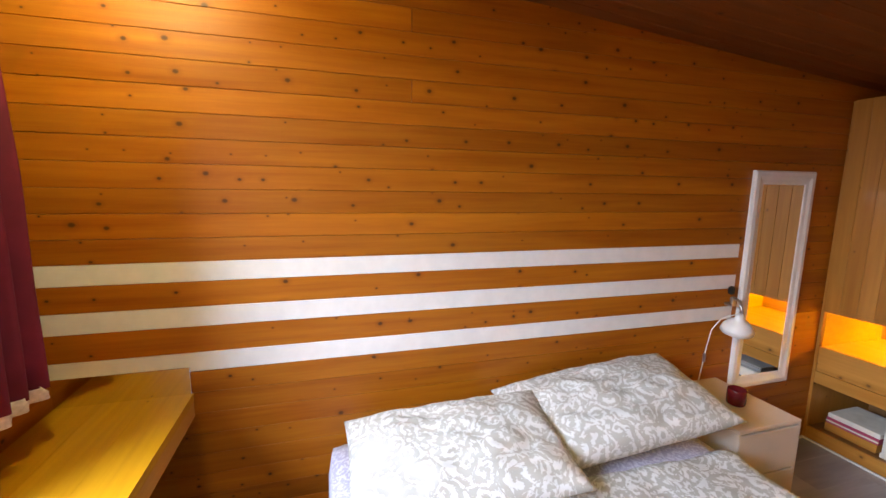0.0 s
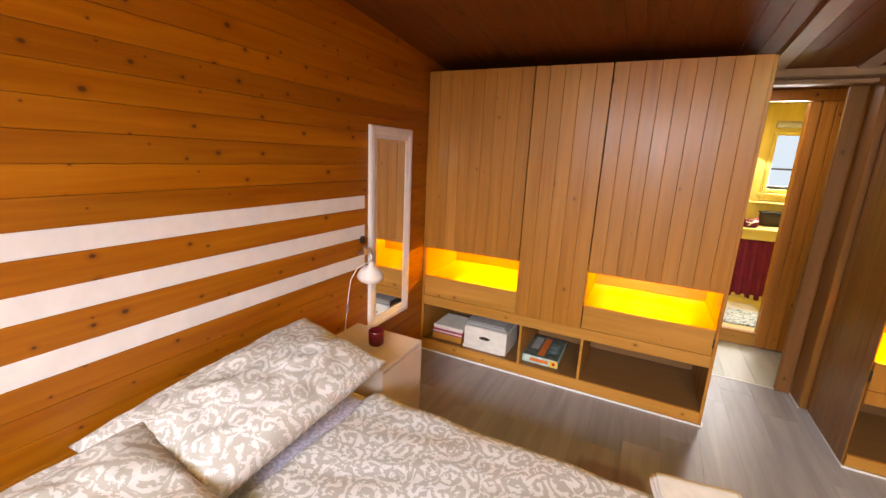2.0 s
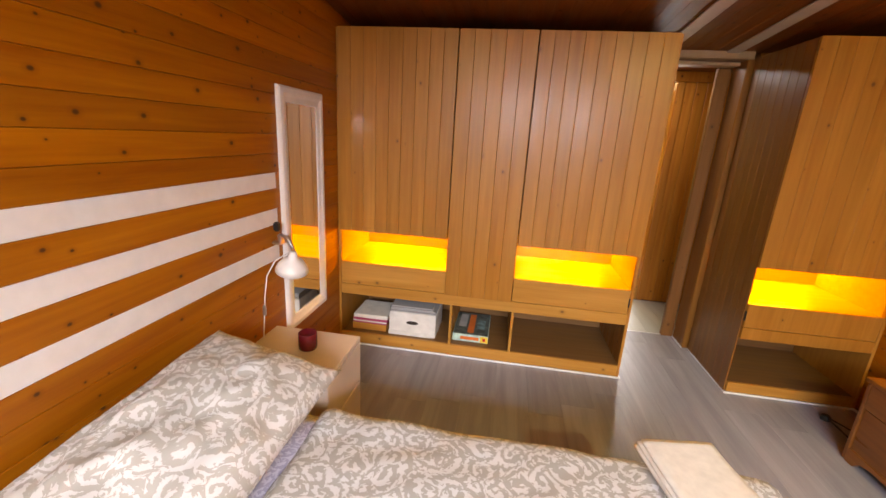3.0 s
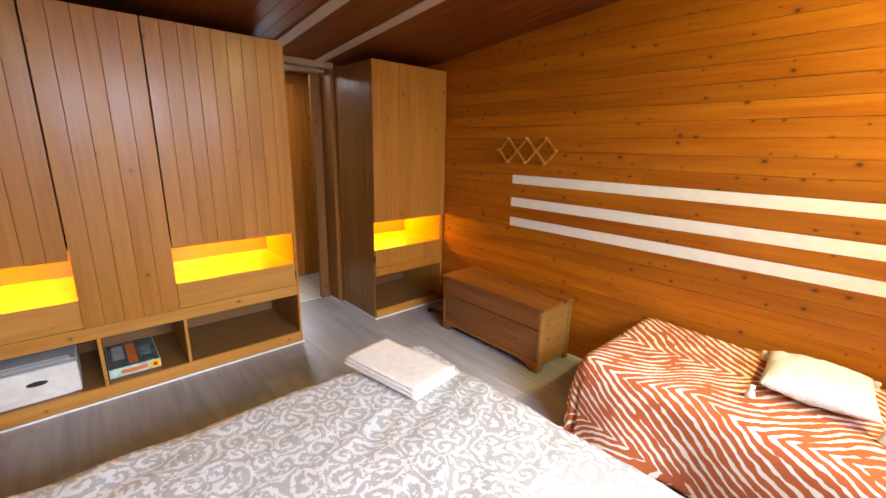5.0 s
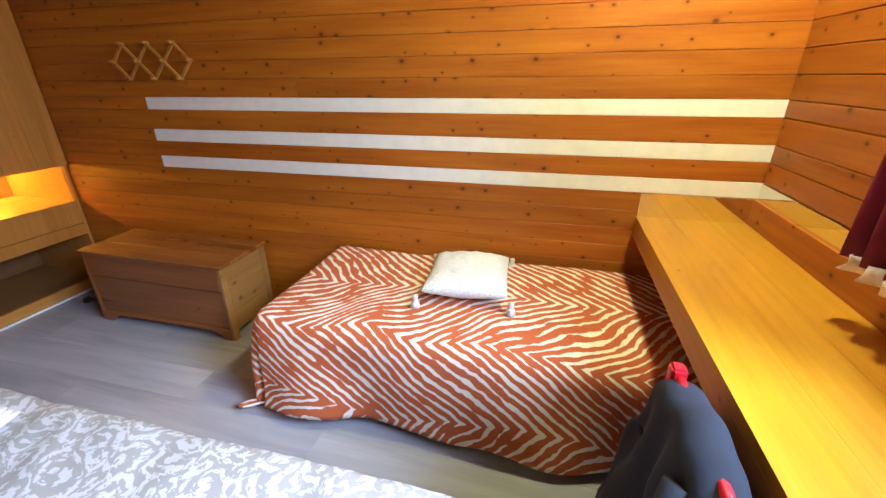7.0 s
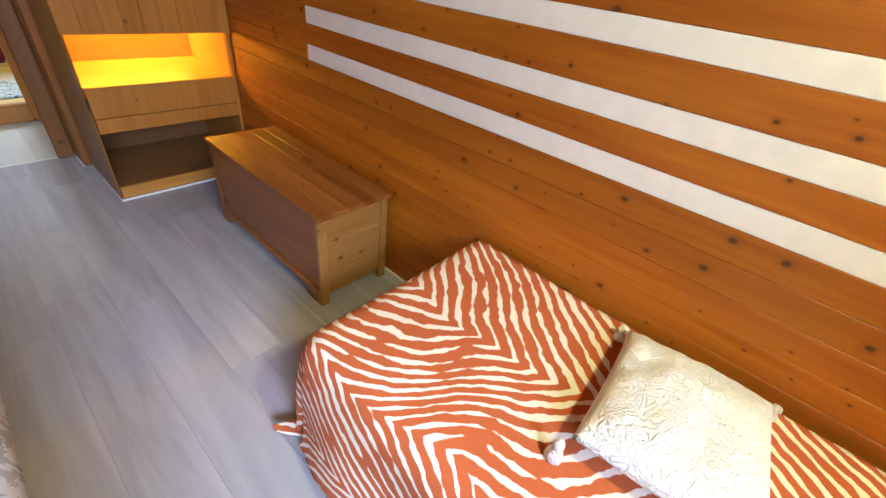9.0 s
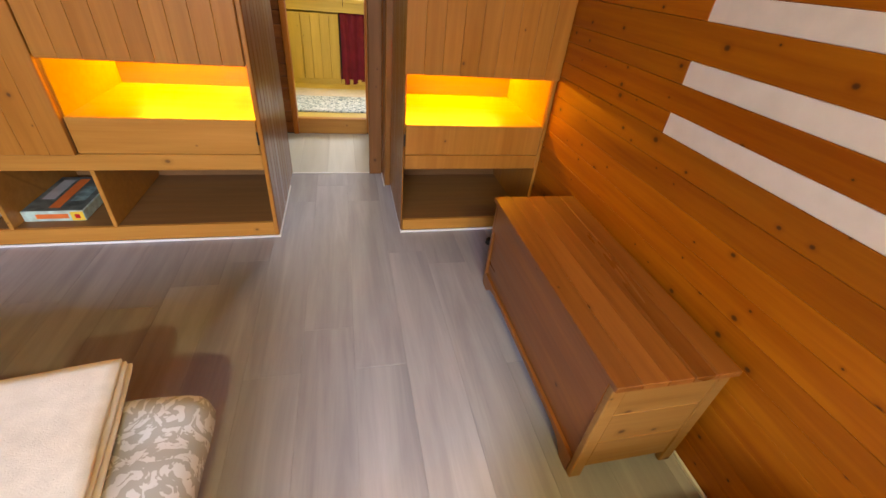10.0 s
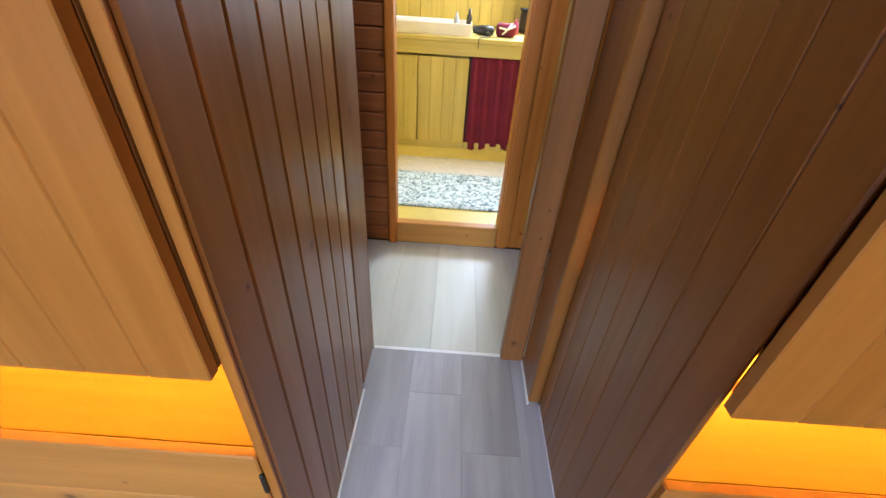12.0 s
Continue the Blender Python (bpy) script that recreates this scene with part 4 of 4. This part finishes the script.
def clamp_lamp():
    l = hub("reading_lamp", (0, 0, 0), "white clip-on reading lamp with a dome shade on the wall bands", "lamp")
    part("wall_socket", box(0.0045, 0.03, -0.775, -0.745, 0.985, 1.03, 0.006, 2), black_mat, l, "small dark wall clip")
    part("clamp", join(box(0.0045, 0.05, -0.79, -0.75, 0.925, 0.94, 0.004), box(0.03, 0.05, -0.785, -0.755, 0.93, 0.975, 0.004), tube([(0.035, -0.77, 0.97), (0.085, -0.78, 0.965), (0.125, -0.80, 0.90)], 0.008, 10)), steel, l, "steel clamp and joint")
    prof = [(0.0, 0.088), (0.014, 0.087), (0.018, 0.07), (0.022, 0.058), (0.042, 0.046), (0.060, 0.022), (0.068, 0.0), (0.065, 0.0), (0.057, 0.020), (0.040, 0.040), (0.0, 0.05)]
    part("shade", lathe(prof, 32, pose(0.122, -0.825, 0.82, 10, 12, 0) @ Matrix.Scale(1.12, 4)), white_frame, l, "white dome shade")
    cord = [(0.10, -0.81, 0.90), (0.06, -0.86, 0.87), (0.03, -0.885, 0.80), (0.02, -0.895, 0.70), (0.02, -0.91, 0.60), (0.02, -0.925, 0.505)]
    part("cord", tube(cord, 0.003, 8), white_frame, l)
    part("switch", box(0.012, 0.028, -0.912, -0.897, 0.61, 0.66, 0.004, 2), steel, l, "inline cord switch")
    return l


clamp_lamp()


def coat_hooks():
    h = hub("coat_rack", (W - 0.002, 0, 0), "folding wooden lattice coat rack on the plank wall", "coat rack")
    ys = [-0.655 - 0.168 * i for i in range(4)]
    k = 0
    for i in range(3):
        for s in (-1, 1):
            y0, y1 = ys[i], ys[i + 1]
            for half in (0, 1):
                ya, yb = (y0, (y0 + y1) / 2) if half == 0 else ((y0 + y1) / 2, y1)
                za, zb = (1.425, 1.425 + s * 0.085) if half == 0 else (1.425 + s * 0.085, 1.425)
                x = -0.010 if (s > 0) == (half == 0) else -0.018
                ln = math.hypot(yb - ya, zb - za)
                bm = box(-0.004, 0.004, -ln / 2 - 0.008, ln / 2 + 0.008, -0.0085, 0.0085, 0.002)
                ob = part("slat", bm, pine_rail, h)
                ob.matrix_local = Matrix.Translation((x, (ya + yb) / 2, (za + zb) / 2)) @ Matrix.Rotation(math.atan2(zb - za, yb - ya), 4, "X")
    for y, z in [(ys[i], 1.425) for i in range(4)] + [((ys[i] + ys[i + 1]) / 2, 1.425 + s * 0.085) for i in range(3) for s in (-1, 1)]:
        part("peg", cyl(0.006, 0.008, 0, 0.04, 12, 0.001, Matrix.Translation((-0.0, y, z)) @ Matrix.Rotation(radians(-90), 4, "Y")), pine_rail, h)
    return h


coat_hooks()


# ---- in the cubbies ----
def cubby_things():
    b = hub("storage_box", (0.35, 0.05, 0.0885), "white carton archive box with a dark oval grip hole", "box")
    part("carton", box(0, 0.335, 0, 0.30, 0, 0.172, 0.004), carton, b)
    # flat disc on the carton; its near-black colour stands for the hole's inner shade
    hole = cyl(0.5, 0.5, -0.0015, 0.0015, 28, 0, pose(0.168, -0.001, 0.100, 90) @ Matrix.Diagonal((0.085, 0.026, 1, 1)))
    part("grip_hole", hole, shadow_black, b, "dark oval grip hole")
    part("base_strip", box(-0.003, 0.30, -0.004, 0.0, 0.0, 0.028, 0.001), carton, b)
    for i in range(5):
        ob = part("folder", box(0.0, 0.325 - 0.006 * i, 0.0, 0.285, 0, 0.0075, 0.002), grey_file)
        ob.location = (0.355 + 0.004 * (i % 3), 0.055 + 0.006 * ((i * 2) % 3), 0.2615 + 0.0081 * i)
        tagged(ob, "flat grey folder lying on the archive box", "folder", "folders on the archive box")
    for i, (z, h, mat, lab) in enumerate(((0.0885, 0.05, pine_rail, "brown board box at the bottom of the stack"), (0.139, 0.038, pink_mat, "magenta and white printed box in the stack"), (0.1775, 0.03, carton, "thin white box on top of the stack"))):
        ob = hub("board_box", (0.075 + 0.004 * i, 0.06, z), lab, "box", "stack of boxes in the cubby")
        part("lid", box(0, 0.25, 0, 0.26, 0, h, 0.003), mat, ob)
        if i == 1:
            part("stripe", box(0.0, 0.25, -0.001, 0.0, 0.012, 0.022, 0), carton, ob, "white side stripe")
    g = hub("board_game", (0.805, 0.07, 0.0885), "flat board game box with a dark top, teal and orange sides", "board game")
    part("carton", box(0, 0.25, 0, 0.37, 0, 0.055, 0.003), game_side, g)
    part("cover_print", box(0.004, 0.246, 0.004, 0.366, 0.0552, 0.0562, 0), game_top, g, "dark grey-green cover print")
    part("picture", box(0.10, 0.145, 0.03, 0.34, 0.0564, 0.0572, 0), orange_mat, g, "red and orange picture")
    part("picture", box(0.03, 0.085, 0.12, 0.33, 0.0564, 0.0572, 0), grey_file, g, "grey picture")
    part("picture", box(0.16, 0.22, 0.10, 0.25, 0.0564, 0.0572, 0), cyan_mat, g, "teal picture")
    part("side_print", box(0.055, 0.185, -0.0012, -0.0002, 0.016, 0.040, 0), orange_mat, g, "orange lettering block")
    part("side_print", box(0.195, 0.248, -0.0012, -0.0002, 0.004, 0.051, 0), yellow_mat, g, "yellow corner print")
    part("side_print", box(0.212, 0.232, -0.0022, -0.0014, 0.016, 0.038, 0), red_mat, g, "red spot")


cubby_things()


def floor_stand():
    s = hub("exercise_frame", (3.0, -0.17, 0), "black folding frame with round rubber feet lying behind the chest", "frame")
    for x, y in ((0.04, 0.02), (0.225, 0.02), (0.03, -0.19)):
        part("foot", cyl(0.026, 0.022, 0.0, 0.03, 20, 0.004, Matrix.Translation((x, y, 0))), black_mat, s)
    part("rod", tube([(0.04, 0.02, 0.02), (0.03, -0.19, 0.02)], 0.005, 8), black_mat, s)
    part("rod", tube([(0.04, 0.02, 0.02), (0.12, -0.10, 0.012), (0.22, -0.12, 0.012)], 0.005, 8), black_mat, s)
    return s


floor_stand()


# ---- bathroom beyond ----
def bathroom():
    Y0, Y1, ZF = 1.60, 3.26, 0.11
    tagged(part("floor_bathroom", box(1.2, 3.4, Y0 + 0.001, Y1, 0.0, ZF, 0.002), pale_bath), kind="structure")
    wall = tagged(new("wall_bathroom"), kind="structure")
    part("panel", box(1.2, 2.61, Y1, Y1 + 0.1, 0, 2.5, 0), bath_wood, wall)
    part("panel", box(2.61, 2.91, Y1, Y1 + 0.1, 0, 1.26, 0), bath_wood, wall)
    part("panel", box(2.61, 2.91, Y1, Y1 + 0.1, 1.93, 2.5, 0), bath_wood, wall)
    part("panel", box(2.91, 3.4, Y1, Y1 + 0.1, 0, 2.5, 0), bath_wood, wall)
    part("panel", box(1.1, 1.2, Y0, Y1, 0, 2.5, 0), bath_wood, wall)
    part("panel", box(3.2, 3.3, Y0 + 0.05, Y1, 0, 2.5, 0), bath_wood, wall)
    part("panel", box(2.53, 3.2, 1.66, 1.70, 0, 2.5, 0), bath_wood, wall)
    part("panel", box(1.2, 1.875, 1.645, 1.68, 0, 2.5, 0), bath_wood, wall)
    for i in range(12):
        piece("board", (0.088, 0.012, 1.35), (1.55 + 0.09 * i, Y1 - 0.007, 1.58), bath_wood, wall)
    ob = part("ceiling_bathroom", box(1.1, 3.4, Y0 - 0.05, Y1 + 0.1, 2.25, 2.33, 0), bath_wood)
    tagged(ob, kind="structure")
    w = tagged(new("window_2"), kind="structure")
    part("frame", join(box(2.61, 2.91, Y1 - 0.02, Y1 + 0.02, 1.26, 1.30), box(2.61, 2.91, Y1 - 0.02, Y1 + 0.02, 1.89, 1.93), box(2.61, 2.645, Y1 - 0.02, Y1 + 0.02, 1.30, 1.89), box(2.875, 2.91, Y1 - 0.02, Y1 + 0.02, 1.30, 1.89)), bath_wood, w)
    # bar across the pane stands for dark, distant things outdoors
    part("glazing_bar", box(2.645, 2.875, Y1 - 0.008, Y1 + 0.008, 1.515, 1.535, 0.002), black_mat, w, "dark thin bar standing for distant things outside")
    part("lower_rail", box(2.645, 2.875, Y1 - 0.012, Y1 + 0.012, 1.301, 1.335, 0.002), black_mat, w, "dark lower window rail")
    part("sill", box(2.56, 2.95, Y1 - 0.06, Y1 - 0.021, 1.225, 1.25, 0.003), bath_wood, w)
    sh = hub("shelf", (0, 0, 0), "pale yellow pine shelf below the bathroom window", "shelf")
    part("board", box(2.50, 3.05, Y1 - 0.13, Y1 - 0.0135, 1.135, 1.155, 0.003), bath_wood_x, sh)
    b = hub("basket", (2.62, 3.08, 0.8905), "dark purple basket on the bathroom counter under the shelf", "basket")
    part("body", soft_box(0, 0.28, 0, 0.14, 0, 0.15, 0.02, 0.04), shadow_black, b)
    part("rim", box(-0.004, 0.284, -0.004, 0.144, 0.145, 0.16, 0.004), coat_mat, b)
    bl = hub("roller_blind", (0, 0, 0), "rolled grey blind above the bathroom window", "blind")
    part("roll", cyl(0.035, 0.035, 0, 0.30, 20, 0.003, pose(2.61, Y1 - 0.055, 2.0, 0, 90, 0)), grey_file, bl)
    c = hub("vanity_unit", (0, 0, 0), "pale yellow pine bathroom counter with plank doors", "vanity")
    part("worktop", box(1.3, 3.19, 2.70, Y1 - 0.014, 0.86, 0.89, 0.003), bath_wood_x, c)
    part("apron", box(1.3, 3.19, 2.712, 2.73, 0.775, 0.859, 0.002), bath_wood_x, c)
    for x0, x1 in ((1.5, 1.902), (1.908, 2.26)):
        d = new("door")
        d.parent = c
        n = 4
        for i in range(n):
            wd = (x1 - x0) / n
            piece("board", (wd - 0.001, 0.018, 0.60), (x0 + wd * (i + 0.5), 2.725, 0.46), bath_wood, d)
    part("plinth", box(1.3, 2.9, 2.735, 2.75, ZF, 0.16, 0), bath_wood_x, c)
    # two near-black sheets give the open recess its shade by colour
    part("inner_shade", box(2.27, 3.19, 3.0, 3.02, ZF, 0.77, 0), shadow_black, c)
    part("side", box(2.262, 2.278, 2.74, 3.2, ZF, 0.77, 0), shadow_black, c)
    cc = hub("cupboard_curtain", (0, 0, 0), "burgundy curtain hanging below the bathroom counter", "curtain")

    def fn(u, v):
        x = 2.262 + 0.46 * u
        drop = 0.02 * math.sin(u * 9.0) * (1 - v)
        return (x, 2.735 + 0.014 * math.sin(u * 34 + 1.5 * v), 0.775 - (0.650 + drop) * (1 - v))
    part("cloth", cloth_sheet(fn, 70, 14, 0.003), curtain_mat, cc)
    t = hub("storage_tray", (1.70, 2.74, 0.8905), "white plastic tray on the bathroom counter", "tray")
    part("tray", join(box(0, 0.56, 0, 0.26, 0, 0.008, 0.002), box(0, 0.56, 0, 0.008, 0.008, 0.075, 0.002), box(0, 0.56, 0.252, 0.26, 0.008, 0.075, 0.002), box(0, 0.008, 0.008, 0.252, 0.008, 0.075, 0.002), box(0.552, 0.56, 0.008, 0.252, 0.008, 0.075, 0.002)), white_frame, t)
    h = hub("hair_dryer", (2.34, 2.84, 0.8905), "black hair dryer lying on the bathroom counter", "hair dryer")
    part("barrel", lathe([(0.0, -0.07), (0.024, -0.07), (0.03, -0.03), (0.034, 0.03), (0.028, 0.07), (0.0, 0.075)], 20, pose(0, 0, 0.034, 90, 0, 70)), black_mat, h)
    part("handle", tube([(0.01, 0.01, 0.03), (0.03, -0.05, 0.02), (0.04, -0.09, 0.018)], 0.013, 12), black_mat, h)
    part("cord", tube([(0.04, -0.09, 0.012), (-0.01, -0.12, 0.006), (-0.03, -0.143, 0.002), (-0.03, -0.146, -0.06)], 0.003, 6), black_mat, h)
    for x, y, hh, mat, lab in ((2.24, 2.93, 0.15, black_mat, "dark slim bottle on the bathroom counter"), (2.15, 2.98, 0.12, grey_file, "small grey bottle on the bathroom counter"), (2.58, 3.02, 0.10, pink_mat, "small magenta jar on the bathroom counter")):
        o = hub("bottle", (x, y, 0.8905), lab, "bottle", "bottles on the bathroom counter")
        part("body", lathe([(0, 0), (0.018, 0), (0.02, 0.005), (0.02, hh * 0.7), (0.009, hh * 0.82), (0.009, hh), (0, hh)], 18), mat, o)
    tb = hub("toiletry_bag", (2.50, 2.86, 0.8905), "dark red toiletry bag tied with a white ribbon", "bag")
    part("bag", soft_box(-0.07, 0.07, -0.045, 0.045, 0, 0.085, 0.03, 0.012, 0.008, 14, 3.0), curtain_mat, tb)
    part("ribbon", tube([(-0.055, -0.05, 0.06), (0.0, -0.052, 0.05), (0.055, -0.05, 0.075)], 0.006, 8), white_board, tb, "white ribbon")
    part("ribbon", tube([(-0.03, -0.052, 0.02), (0.0, -0.055, 0.05), (0.03, -0.052, 0.09)], 0.006, 8), white_board, tb, "white ribbon")
    m = hub("bath_mat", (0, 0, 0), "white bath mat with a grey-green speckled pattern", "rug")
    part("mat_top", soft_box(1.80, 2.60, 1.76, 2.23, ZF + 0.0005, ZF + 0.014, 0.006, 0.04), mat_print, m)
    part("border", soft_box(1.80, 2.60, 2.235, 2.505, ZF + 0.0005, ZF + 0.012, 0.005, 0.05), towel_mat, m, "plain white border")


pale_bath = plain("bath_floor", (0.64, 0.50, 0.12), 0.4, vary=0.1, scale=5)
bath_wood_x = wood("bath_wood_x", (0.50, 0.39, 0.10), (0.68, 0.54, 0.17), KNOT, "x", 0.35, 0.15, 0.12)
mat_print, _nt, _b = nodes("speckled_mat", 0.95)
_n = noise_tex(_nt, coords(_nt, (1, 1, 1)), 34, 4, 0.7, 1.2)
_nt.links.new(ramp(_nt, _n, [(0.40, (0.10, 0.16, 0.20)), (0.47, (0.36, 0.48, 0.55)), (0.55, (0.66, 0.73, 0.76))]), _b.inputs["Base Color"])
bathroom()

glow, _nt, _b = nodes("sky_glow")
_b.inputs["Base Color"].default_value = (0, 0, 0, 1)
_b.inputs["Emission Color"].default_value, _b.inputs["Emission Strength"].default_value = (0.55, 0.78, 1.0, 1), 1.1
tagged(part("backdrop", box(1.5, 5.0, 5.2, 5.25, 0.5, 3.5, 0), glow), kind="structure")


# ---- floor boards and wall planks ----
def floor_boards():
    rng = random.Random(11)
    w, x = 0.192, -0.02
    col = 0
    while x < W:
        y = YW + rng.uniform(-1.0, 0.0)
        while y < 0.775:
            a, b = max(y, YW - 0.01), min(y + 1.28, 0.775)
            if b - a > 0.02:
                piece("floor_board", (w - 0.0003, b - a - 0.0003, 0.012), (x + w / 2, (a + b) / 2, -0.006), grey_floor, floor, 0.0007)
            y += 1.28
        x += w
        col += 1
    x = 1.0
    while x < 3.3:
        piece("floor_board", (w - 0.0008, 0.76, 0.012), (x + w / 2, 1.172, -0.006), pale_floor, floor, 0.0008)
        x += w
    part("joint_strip", box(1.926, 2.45, 0.774, 0.79, 0.0, 0.003, 0.001), seal, floor)


floor_boards()
long_wall(wall_west, -0.02, 1, -0.718, COURSES_WEST, BANDS_WEST)
long_wall(wall_east, W + 0.02, -1, -0.782, COURSES_EAST, BANDS)
window_wall()
